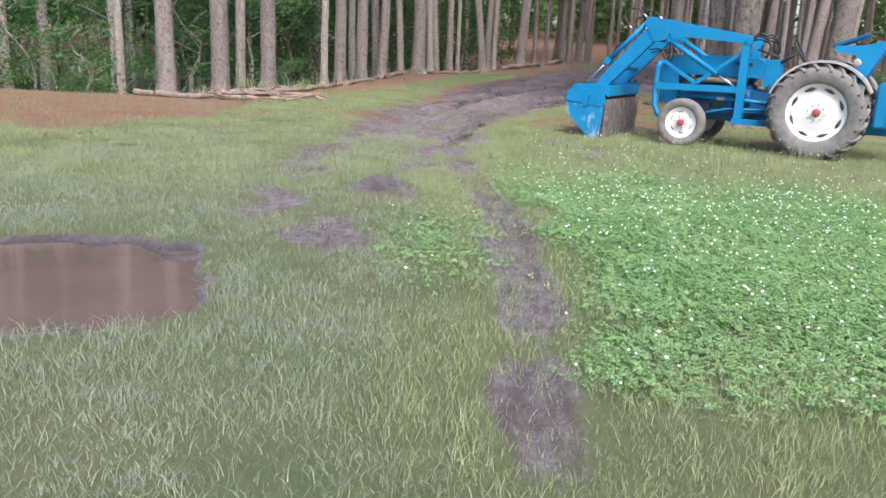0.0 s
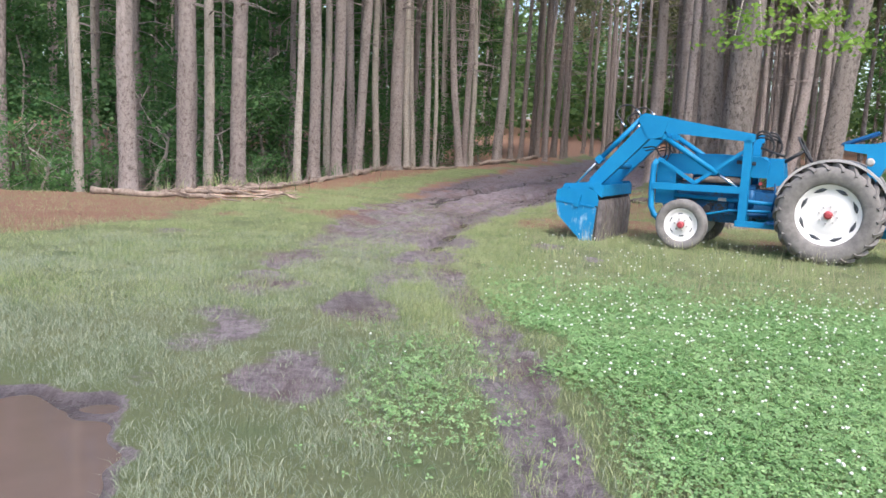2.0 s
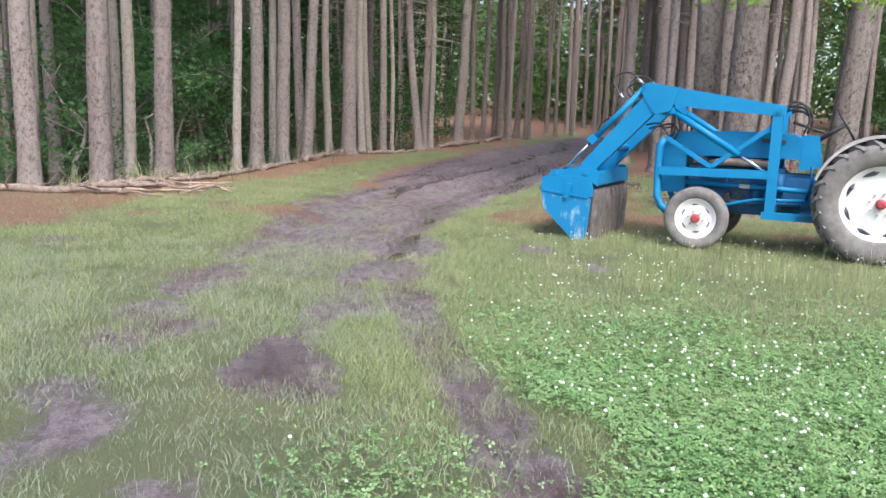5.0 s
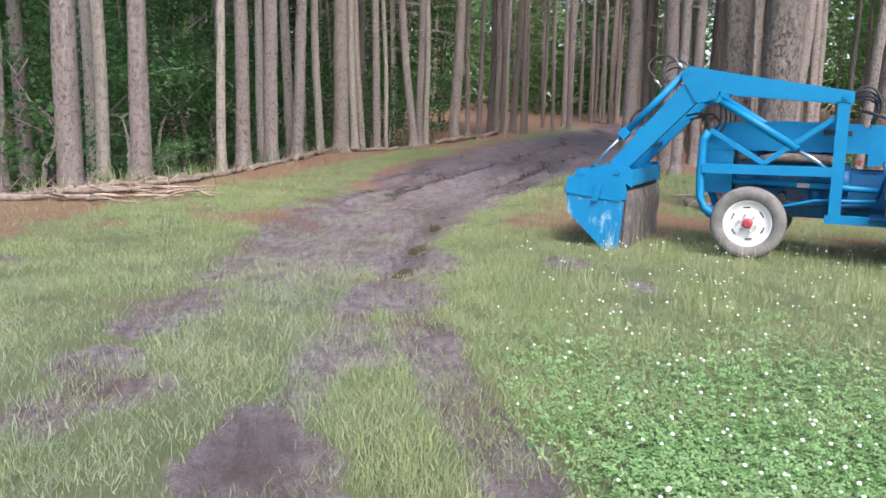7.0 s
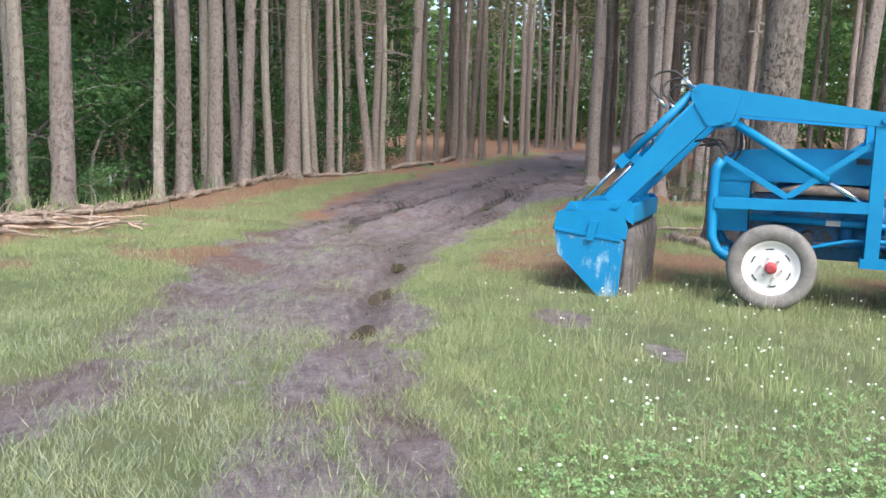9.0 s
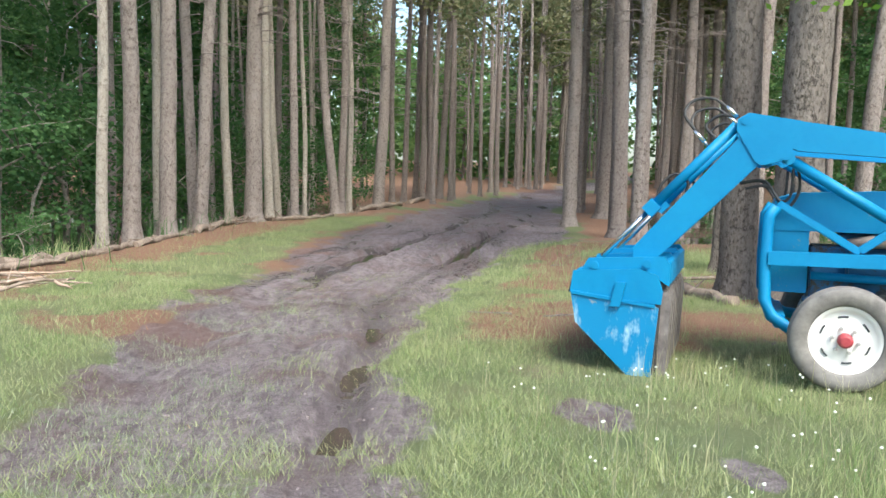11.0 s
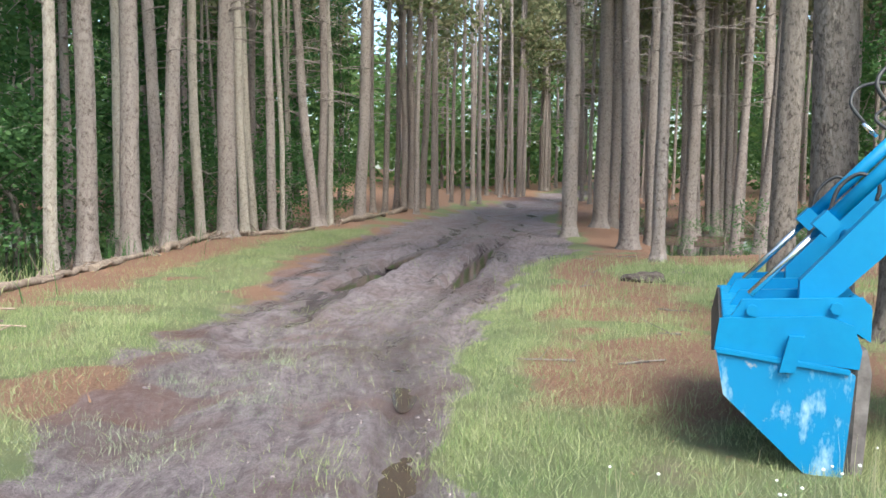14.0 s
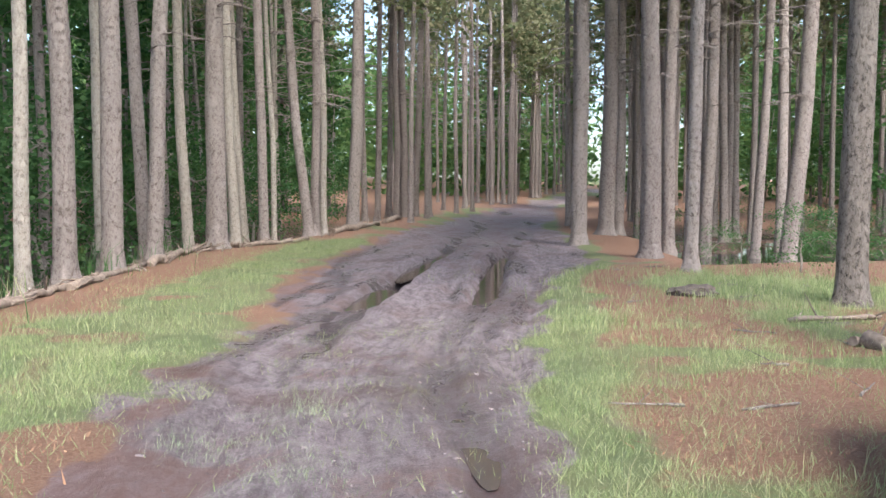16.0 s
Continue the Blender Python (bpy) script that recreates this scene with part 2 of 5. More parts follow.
M_RUST = plain_mat("rusty_pipe", (0.28, 0.18, 0.12), (0.45, 0.36, 0.30), 0.8)
M_POND = water_mat("muddy_water", (0.085, 0.062, 0.052), 0.07)
M_RUT_WATER = water_mat("rut_water", (0.042, 0.031, 0.025), 0.09)
M_SWAMP = water_mat("swamp_water", (0.012, 0.013, 0.009), 0.03)


# ---- mesh helpers ----
def np_mesh(name, verts, faces, mat, smooth=False):
    """A mesh from arrays: verts (n, 3), faces (m, k)."""
    me = bpy.data.meshes.new(name)
    verts, faces = np.asarray(verts, np.float32), np.asarray(faces, np.int32)
    k = faces.shape[1]
    me.vertices.add(len(verts))
    me.vertices.foreach_set("co", verts.ravel())
    me.loops.add(faces.size)
    me.loops.foreach_set("vertex_index", faces.ravel())
    me.polygons.add(len(faces))
    me.polygons.foreach_set("loop_start", np.arange(0, faces.size, k, dtype=np.int32))
    me.update(calc_edges=True)
    if smooth:
        me.polygons.foreach_set("use_smooth", np.ones(len(faces), bool))
    me.materials.append(mat)
    return me


class Shape:
    """Collects simple solids into one mesh."""

    def __init__(self):
        self.bm = bmesh.new()

    def prism(self, poly, y0, y1):
        """A plate: an outline in x and z, from y0 to y1."""
        a = [self.bm.verts.new((x, y0, z)) for x, z in poly]
        b = [self.bm.verts.new((x, y1, z)) for x, z in poly]
        self.bm.faces.new(a)
        self.bm.faces.new(b[::-1])
        for i in range(len(poly)):
            j = (i + 1) % len(poly)
            self.bm.faces.new((a[j], a[i], b[i], b[j]))
        return self

    def box(self, c, s, m=None):
        r = bmesh.ops.create_cube(self.bm, size=1, matrix=Matrix.Translation(c) @ (m or Matrix()) @ Matrix.Diagonal((*s, 1)))
        return self

    def beam(self, p0, p1, w, h):
        """A square bar from p0 to p1, w across y, h the other way."""
        p0, p1 = Vector(p0), Vector(p1)
        d = p1 - p0
        q = d.to_track_quat("X", "Z").to_matrix().to_4x4()
        return self.box((p0 + p1) / 2, (d.length, w, h), q)

    def tube(self, pts, r, n=10, caps=True):
        """A round bar along points; r a number or one for each point."""
        pts = [Vector(p) for p in pts]
        rs = r if isinstance(r, (list, tuple)) else [r] * len(pts)
        rings = []
        up = Vector((0.13, 0.37, 0.92))
        for i, p in enumerate(pts):
            d = (pts[min(i + 1, len(pts) - 1)] - pts[max(i - 1, 0)]).normalized()
            s = d.cross(up)
            s = s.normalized() if s.length > 1e-3 else d.cross(Vector((1, 0, 0))).normalized()
            u = s.cross(d)
            rings.append([self.bm.verts.new(p + (s * math.cos(2 * math.pi * k / n) + u * math.sin(2 * math.pi * k / n)) * rs[i]) for k in range(n)])
        for a, b in zip(rings, rings[1:]):
            for k in range(n):
                f = self.bm.faces.new((a[k], a[(k + 1) % n], b[(k + 1) % n], b[k]))
                f.smooth = n > 6
        if caps:
            self.bm.faces.new(rings[0][::-1])
            self.bm.faces.new(rings[-1])
        return self

    def lathe(self, prof, n=40, y=0.0, smooth=True, closed=False):
        """Turned about the y axis: a profile of (radius, y)."""
        rings = [[self.bm.verts.new((r * math.cos(2 * math.pi * k / n), y + yy, r * math.sin(2 * math.pi * k / n))) for k in range(n)] for r, yy in prof]
        pairs = list(zip(rings, rings[1:]))
        if closed:
            pairs.append((rings[-1], rings[0]))
        for a, b in pairs:
            for k in range(n):
                f = self.bm.faces.new((a[k], a[(k + 1) % n], b[(k + 1) % n], b[k]))
                f.smooth = smooth
        if not closed:
            self.bm.faces.new(rings[0][::-1])
            self.bm.faces.new(rings[-1])
        return self

    def soften(self, width=0.006, angle=35, segments=2):
        es = [e for e in self.bm.edges if len(e.link_faces) == 2 and e.calc_face_angle(0) > radians(angle)]
        bmesh.ops.bevel(self.bm, geom=es, offset=width, segments=segments, affect="EDGES", clamp_overlap=True)
        return self

    def mesh(self, name, mat):
        bmesh.ops.recalc_face_normals(self.bm, faces=self.bm.faces)
        me = bpy.data.meshes.new(name)
        self.bm.to_mesh(me)
        self.bm.free()
        me.materials.append(mat)
        return me


def bend(pts, n=5):
    """Points of a smooth curve through pts."""
    p = [Vector(q) for q in pts]
    p = [p[0] * 2 - p[1]] + p + [p[-1] * 2 - p[-2]]
    out = []
    for i in range(1, len(p) - 2):
        a, b, c, d = p[i - 1:i + 3]
        for k in range(n):
            t = k / n
            out.append(0.5 * (2 * b + (c - a) * t + (2 * a - 5 * b + 4 * c - d) * t * t + (3 * b - a - 3 * c + d) * t ** 3))
    return out + [p[-2]]


def part(name, shape, mat, parent, label="", at=None):
    ob = new(name, shape.mesh(name, mat) if isinstance(shape, Shape) else shape)
    ob.parent = parent
    if at is not None:
        ob.matrix_basis = at
    return tagged(ob, label)


# ---- lie of the land ----
def vnoise(x, y, cell, seed):
    """Smooth value noise between -1 and 1."""
    x, y = np.asarray(x, float) / cell, np.asarray(y, float) / cell
    xi, yi = np.floor(x), np.floor(y)
    fx, fy = x - xi, y - yi
    fx, fy = fx * fx * (3 - 2 * fx), fy * fy * (3 - 2 * fy)

    def h(a, b):
        s = np.sin(a * 127.1 + b * 311.7 + seed * 74.7) * 43758.5453
        return (s - np.floor(s)) * 2 - 1
    return (h(xi, yi) * (1 - fx) + h(xi + 1, yi) * fx) * (1 - fy) + (h(xi, yi + 1) * (1 - fx) + h(xi + 1, yi + 1) * fx) * fy


def curve(pts):
    ys, xs = [p[1] for p in pts], [p[0] for p in pts]
    return lambda y: np.interp(y, ys, xs)


def soft(v, a, b):
    t = np.clip((v - a) / (b - a), 0, 1)
    return t * t * (3 - 2 * t)


road_left = curve([(-1.75, 9.5), (-1.75, 12.8), (-1.5, 14.5), (-1.4, 17.4), (-0.5, 20.4), (0.0, 24.6), (1.3, 30), (4.7, 41), (11.3, 55), (25.6, 80), (44, 105)])
road_right = curve([(0.25, 9.5), (0.4, 11.5), (0.8, 15), (1.4, 17), (2.6, 19.8), (4.2, 24), (7.0, 28.7), (9.2, 35), (11.8, 44.4), (18.0, 60), (28.2, 80), (48, 105)])
rut_right = curve([(0.4, 1.0), (0.4, 3.3), (0.5, 5.0), (0.48, 7.2), (0.2, 9.2), (0.0, 11.6), (0.3, 13.9), (0.68, 15.9), (0.75, 17.2), (1.1, 18.8), (2.0, 21), (2.65, 22.6), (4.7, 28.7), (7.5, 35.8), (10.1, 42.4), (20, 68)])
rut_left = curve([(-1.4, 3.0), (-1.5, 5.5), (-1.48, 7.1), (-1.45, 8.5), (-1.55, 10.3), (-1.5, 12.2), (-1.0, 15), (-0.4, 18), (0.9, 22.3), (2.9, 28.3), (4.5, 32.5), (9, 45), (18, 68)])
track_mid = curve([(-1.0, 4.0), (-0.87, 6.0), (-0.63, 8.2), (-0.47, 9.1), (-0.33, 10.3), (-0.2, 11.05), (0.0, 12.0)])
bank = curve([(-12, 16.6), (-5.4, 17.8), (-3.9, 20.6), (-3.4, 22.4), (-3.1, 24.3), (-2.7, 27.4), (-1.9, 31.5), (0.3, 35.5), (3.2, 42), (6.3, 49.8), (11, 58), (24, 80), (42, 105)])
SWAMP_Z = -0.24


def rise(y):
    y = np.asarray(y, float)
    return 0.0005 * np.clip(y - 24, 0, 56) ** 2 + 0.056 * np.clip(y - 80, 0, 60)


def swampy(x, y):
    left = soft(bank(y) - x, 0.25, 1.3) * soft(y, 17.5, 19.5) * (1 - soft(y, 44, 54))
    right = soft(x - road_right(y), 1.9, 3.2) * soft(y, 26.5, 28.5) * (1 - soft(y, 40, 46))
    return np.clip(left + right, 0, 1)


def pond_dip(x, y):
    a = np.hypot((x + 2.35) / 1.05, (y - 4.75) / 0.95) + 0.22 * vnoise(x, y, 0.7, 3) + 0.1 * vnoise(x, y, 0.22, 33)
    b = np.hypot((x + 0.68) / 0.22, (y - 8.25) / 0.5) + 0.2 * vnoise(x, y, 0.3, 4)
    return np.maximum(1 - soft(a, 0.75, 1.1), 0.5 * (1 - soft(b, 0.4, 1.3)))


def rut_depth(y):
    return 0.03 + 0.025 * soft(y, 11, 12.5) + 0.20 * soft(y, 21.9, 22.5) * (1 - soft(y, 32, 38))


def land(x, y):
    x, y = np.asarray(x, float), np.asarray(y, float)
    on_road = soft(x - road_left(y), -0.5, 0.5) * soft(road_right(y) - x, -0.5, 0.5) * soft(y, 10.5, 13)
    z = rise(y) - 0.05 * on_road
    near = 1 - soft(np.hypot(x, y - 15), 60, 90)
    z = z + near * (0.02 * vnoise(x, y, 1.7, 1) + 0.010 * vnoise(x, y, 0.45, 2))
    z = z + on_road * near * (0.034 * vnoise((x - rut_right(y)) * 1.3, y * 0.4, 0.40, 5) + 0.024 * vnoise(x - rut_right(y), y * 0.45, 0.17, 6) + 0.014 * vnoise(x, y, 0.095, 16))
    tread = 0.5 + 0.5 * np.sin(y * 39 + np.abs(x - rut_right(y)) * 20)
    z = z + 0.009 * tread * np.exp(-((x - rut_right(y)) / 0.15) ** 4) * soft(y, 8.5, 9.5) * (1 - soft(y, 20, 22)) * soft(vnoise(x * 0, y, 1.1, 23), -0.4, 0.2)
    for c, w, k in ((rut_right, 0.14 + 0.07 * soft(y, 21.5, 23), 1.0), (rut_left, 0.22, 0.8)):
        d = np.abs(x - c(y)) * 0.93 + 0.05 * vnoise(x, y, 0.35, 7)
        z = z - k * rut_depth(y) * np.exp(-(d / w) ** 4) + k * 0.2 * rut_depth(y) * np.exp(-((d - w * 1.7) / (0.5 * w)) ** 2)
    for off, seed in ((-0.75, 8), (0.8, 9)):
        d = np.abs(x - rut_right(y) - off + 0.25 * vnoise(x * 0, y, 3.0, seed))
        z = z - 0.055 * np.exp(-(d / 0.13) ** 4) * soft(y, 12, 20) * (1 - soft(y, 50, 60))
    s = swampy(x, y)
    z = z - s * (0.36 + 0.16 * vnoise(x, y, 2.6, 10))
    z = z + 0.03 * np.exp(-((x - bank(y) - 0.15) / 0.5) ** 2) * soft(y, 17.5, 19) * near
    z = z - 0.06 * pond_dip(x, y)
    return z


def in_clover(x, y):
    e = 0.18 * vnoise(x, y, 0.7, 31) + 0.1 * vnoise(x, y, 0.3, 32)
    main = soft(x - rut_right(y) + e, 0.15, 0.75) * soft(y + 2 * e, 3.0, 4.6) * (1 - soft(y + 3 * e, 7.6, 10.8)) * (1 - soft(x + 2 * e + 0.12 * (y - 6) ** 2, 4.6, 6.0)) * (1 - 0.5 * soft(vnoise(x, y, 0.9, 34), 0.2, 0.8) * soft(y, 6, 8.5))
    strip = 0.34 * np.exp(-((x + 0.05 + e) / 0.35) ** 2) * soft(y, 4.4, 5.6) * (1 - soft(y, 6.2, 7.5))
    return np.clip(np.maximum(main, strip), 0, 1)


def zones(x, y):
    """Mud, turf, needle litter and wetness of the ground, 0 to 1."""
    rl, rr = road_left(y), road_right(y)
    wob = 0.25 * vnoise(x, y, 0.9, 11) + 0.14 * vnoise(x, y, 0.33, 12)
    road = soft(x - rl + wob, -0.15, 0.25) * soft(rr - x + wob, -0.15, 0.25) * soft(y + 3 * wob, 9.8, 13.4)
    tr = np.exp(-((x - rut_right(y)) / (0.24 + 0.25 * wob)) ** 4) * (0.80 + 0.4 * vnoise(x, y, 0.35, 13)) * (0.78 + 0.22 * soft(y, 3.5, 5.5))
    tl = np.exp(-((x - rut_left(y)) / (0.40 + 0.5 * wob)) ** 2) * (0.78 + 0.6 * vnoise(x, y, 0.45, 14)) * soft(y, 4.5, 6.5) * (0.62 + 0.38 * soft(y, 6.5, 9))
    tm = np.exp(-((x - track_mid(y)) / (0.22 + 0.35 * wob)) ** 2) * (0.42 + 0.6 * soft(y, 7.8, 9.2) + 0.5 * vnoise(x, y, 0.45, 26)) * soft(y, 5, 6.5) * (1 - soft(y, 12, 13))
    spots = 0.0
    for px, py, r in ((-0.6, 8.0, 0.30), (-0.87, 5.95, 0.36), (-0.33, 9.6, 0.3), (-0.05, 11.3, 0.4), (-1.7, 9.4, 0.35), (-3.6, 12.6, 0.4), (1.6, 12.5, 0.2), (2.1, 11.4, 0.12)):
        spots = np.maximum(spots, 1 - soft(np.hypot((x - px), (y - py) * 0.7) + wob * 0.7, 0.3 * r, 1.5 * r))
    pd = pond_dip(x, y)
    mud = np.clip(np.maximum.reduce([road, tr, tl, tm, spots * 0.9, soft(pd, 0.03, 0.4)]), 0, 1)
    island = soft(vnoise(x, y, 1.1, 15), 0.2, 0.7) * soft(y, 10.5, 12) * (1 - soft(y, 16.5, 18.5)) * (1 - np.exp(-((x - rut_right(y)) / 0.5) ** 2))
    mud = mud * (1 - 0.7 * island)
    nwob = vnoise(x, y, 1.1, 17)
    right_l = soft(x - rr - 0.1, 0, 0.8) * soft(y, 12.5, 16.5) * (0.62 + 0.5 * nwob + 0.45 * vnoise(x, y, 0.4, 27) + 0.4 * soft(y, 16.5, 21))
    start_l = soft(-4.4 - x + 0.25 * (y - 15), -0.8, 0.8) * soft(y, 10.5, 13.5) * 1.2
    bank_l = np.exp(-((x - bank(y) - 0.5) / 0.75) ** 2) * soft(y, 15, 17.5) * (0.75 + 0.4 * nwob)
    forest = soft(bank(y) - x, -0.2, 0.6) * soft(y, 17, 18) + soft(y, 30, 36) * soft(x - rr, 0.0, 0.5)
    edge = np.exp(-((x - rl - 0.1) / 0.42) ** 2) * soft(y, 13.5, 16) * (0.62 + 0.3 * nwob)
    needle = np.clip(np.maximum.reduce([right_l, start_l, bank_l, forest * (0.8 + 0.3 * nwob), edge]), 0, 1)
    needle = np.clip(needle + 0.5 * soft(vnoise(x, y, 0.55, 28) + 0.3 * nwob, 0.0, 0.7) * soft(y, 12, 16) * (1 - soft(np.abs(x + 2.2), 2.5, 4.5)) + 0.35 * soft(nwob, 0.2, 0.8) * soft(y, 9.5, 12) * soft(np.abs(x), 1.2, 2.5), 0, 1)
    patch = np.exp(-(np.hypot(x - 6.9, (y - 22.4) * 0.8) / 1.9) ** 4)
    needle = needle * (1 - 0.9 * patch)
    turf = np.clip(1 + in_clover(x, y) - 0.9 * needle - 0.3 * soft(vnoise(x, y, 0.8, 18), 0.3, 0.9), 0, 1)
    wet = np.clip(np.exp(-((x - rut_right(y)) / 0.16) ** 4) * (0.42 + 0.35 * vnoise(x, y, 0.9, 24) + 0.3 * soft(y, 20, 22)) * soft(y, 11, 13) + 0.55 * np.exp(-((x - rut_left(y)) / 0.26) ** 4) * soft(y, 19, 21)
                  + (0.1 + 0.45 * soft(y, 15, 20)) * soft(vnoise(x - rut_right(y) + 0.12 * vnoise(x, y, 0.3, 29), y * 0.11, 0.21, 19), -0.15, 0.5) * mud * soft(y, 8, 12) + 0.15 * mud + 0.7 * pd + 0.9 * swampy(x, y), 0, 1)
    return mud, turf, needle, wet


def ground_z(x, y):
    return float(land(x, y))


def lines(lo, hi, step, end, grow=1.13):
    mid = list(np.arange(lo, hi, step))
    up, s = [mid[-1] + step], step
    while up[-1] < end:
        s *= grow
        up.append(up[-1] + s)
    dn, s = [mid[0] - step], step
    while dn[-1] > -end:
        s *= grow
        dn.append(dn[-1] - s)
    return np.array(dn[::-1] + mid + up)


gx, gy = lines(-4.4, 5.6, 0.042, 600), lines(1.8, 26, 0.045, 600)
GX, GY = np.meshgrid(gx, gy)
GZ = land(GX, GY)
nx, ny = len(gx), len(gy)
idx = np.arange(nx * ny).reshape(ny, nx)
quads = np.stack([idx[:-1, :-1], idx[:-1, 1:], idx[1:, 1:], idx[1:, :-1]], -1).reshape(-1, 4)
me = np_mesh("ground", np.stack([GX, GY, GZ], -1).reshape(-1, 3), quads, M_GROUND, True)
zone = me.attributes.new("zone", "FLOAT_COLOR", "POINT")
zone.data.foreach_set("color", np.stack(zones(GX, GY), -1).astype(np.float32).ravel())
lane = me.attributes.new("lane", "FLOAT_VECTOR", "POINT")
lane.data.foreach_set("vector", np.stack([GX - rut_right(GY), GY, 0 * GY], -1).astype(np.float32).ravel())
tagged(new("ground", me), "muddy track, turf and pine-needle forest floor", "ground", kind="structure")


def sheet(name, mat, z, x0, x1, y0, y1, label):
    s = Shape()
    vs = [s.bm.verts.new(p) for p in ((x0, y0, z), (x1, y0, z), (x1, y1, z), (x0, y1, z))]
    s.bm.faces.new(vs)
    return tagged(new(name, s.mesh(name, mat)), label, "water", kind="structure")


sheet("water_swamp_west", M_SWAMP, SWAMP_Z, -45, 1.5, 17.5, 47, "still black swamp water under the trees")
sheet("water_swamp_east", M_SWAMP, SWAMP_Z, 8.5, 45, 25, 46, "still black swamp water among pine trunks")
sheet("water_pond", M_POND, -0.045, -3.9, -1.0, 3.3, 6.2, "shallow brown mud puddle in the grass")
sheet("water_hollow", M_POND, -0.04, -1.0, -0.35, 7.5, 9.0, "small brown puddle in a wheel hollow")


def rut_water(c, y0, y1, depth, half, label):
    """Water lying in a rut: a strip that follows it."""
    ys = np.linspace(y0, y1, 24)
    z = float(np.mean(land(c(ys), ys))) + depth
    u = np.sqrt(np.sin(np.linspace(0.02, 0.98, 24) * np.pi))
    v = [(float(c(y)) + s * half * q, y, z) for y, q in zip(ys, u) for s in (-1, 1)]
    f = [(2 * i, 2 * i + 1, 2 * i + 3, 2 * i + 2) for i in range(len(ys) - 1)]
    tagged(new("water_rut", np_mesh("water_rut", v, f, M_RUT_WATER)), label, "puddle", kind="structure")


for c, y0, y1, d, h in ((rut_right, 21.7, 31.5, 0.12, 0.30), (rut_left, 21.7, 24.2, 0.12, 0.30), (rut_left, 25.6, 32.5, 0.11, 0.26), (rut_right, 13.3, 14.9, 0.0, 0.10),
                        (rut_right, 15.3, 16.6, 0.0, 0.10), (rut_right, 11.7, 12.7, 0.0, 0.10)):
    rut_water(c, y0, y1, d, h, "brown rainwater standing in a tyre rut")


# ---- trees ----
rng = np.random.default_rng(7)


def trunk_mesh(name, radius, height, lean, mat, seed, sides=14, step=0.9, rough=0.04, flare=0.45):
    """A tapered trunk with flared foot, slight bends and an uneven girth."""
    r = np.random.default_rng(seed)
    zs = np.concatenate([[-0.35, 0.0, 0.08, 0.2, 0.4], np.arange(0.8, height, step), [height]])
    bx, by, ph = r.uniform(0.01, 0.045), r.uniform(0.01, 0.04), r.uniform(0, 6, 2)
    a = np.linspace(0, 2 * np.pi, sides, endpoint=False)
    v = []
    for z in zs:
        h = max(z, 0)
        rad = radius * (1 - 0.55 * h / height) * (1 + flare * math.exp(-h / 0.16))
        k = rad * (1 + rough * r.normal(size=sides) + (0.10 * np.sin(a * 3 + ph[0]) + 0.07 * np.sin(a * 5 + ph[1])) * math.exp(-h / 0.3))
        cx = lean[0] * h + bx * (math.sin(h * 0.7 + ph[0]) - math.sin(ph[0])) * min(h / 3, 1)
        cy = lean[1] * h + by * (math.sin(h * 0.6 + ph[1]) - math.sin(ph[1])) * min(h / 3, 1)
        v.append(np.stack([cx + k * np.cos(a), cy + k * np.sin(a), np.full(sides, z)], -1))
    v = np.concatenate(v)
    i = np.arange(sides)
    f = [np.stack([j * sides + i, j * sides + (i + 1) % sides, (j + 1) * sides + (i + 1) % sides, (j + 1) * sides + i], -1) for j in range(len(zs) - 1)]
    return np_mesh(name, v, np.concatenate(f), mat, True)


def leaf_cloud(r, centres, spread, count, size, flat=0.6):
    """Small pointed leaves scattered about centres: verts and faces."""
    n = len(centres) * count
    c = np.repeat(np.asarray(centres, float), count, 0) + r.normal(size=(n, 3)) * np.asarray(spread)
    d = r.normal(size=(n, 3))
    d[:, 2] *= flat
    d /= np.linalg.norm(d, axis=1)[:, None]
    u = r.normal(size=(n, 3)) * (1, 1, flat)
    s = np.cross(d, u)
    s /= np.linalg.norm(s, axis=1)[:, None] + 1e-9
    z = size * r.uniform(0.6, 1.3, (n, 1))
    v = np.stack([c - d * z * 0.5, c + s * z * 0.3, c + d * z * 0.5, c - s * z * 0.3], 1).reshape(-1, 3)
    return v, np.arange(n * 4).reshape(-1, 4)


# Crowns stand mostly above the view, added to shade the forest below.
def pine_crown(name, seed):
    r = np.random.default_rng(seed)
    cs = []
    for z in np.arange(10.5, 19.5, 0.7):
        reach = 2.6 * (1 - ((z - 12.5) / 8.5) ** 2 * 0.8) if z > 12.5 else 1.8
        for _ in range(4):
            a, d = r.uniform(0, 6.28), reach * r.uniform(0.3, 1.0)
            cs.append((d * math.cos(a), d * math.sin(a), z + r.uniform(-0.4, 0.4)))
    v, f = leaf_cloud(r, cs, (0.45, 0.45, 0.22), 19, 0.40, 0.7)
    return np_mesh(name, v, f, M_NEEDLE)


def bare_limbs(name, seed, lo, hi, count):
    """Dead lower branches of a pine, thin and drooping."""
    r = np.random.default_rng(seed)
    s = Shape()
    for _ in range(count):
        z, a, n = r.uniform(lo, hi), r.uniform(0, 6.28), r.uniform(0.5, 1.7)
        p = [(math.cos(a + k * 0.15) * n * k / 3, math.sin(a + k * 0.15) * n * k / 3, z + n * (0.10 * k - 0.06 * k * k) * r.uniform(0.4, 1.2)) for k in range(4)]
        s.tube(p, [0.022, 0.016, 0.011, 0.004], 5, False)
    return s.mesh(name, M_BARK)


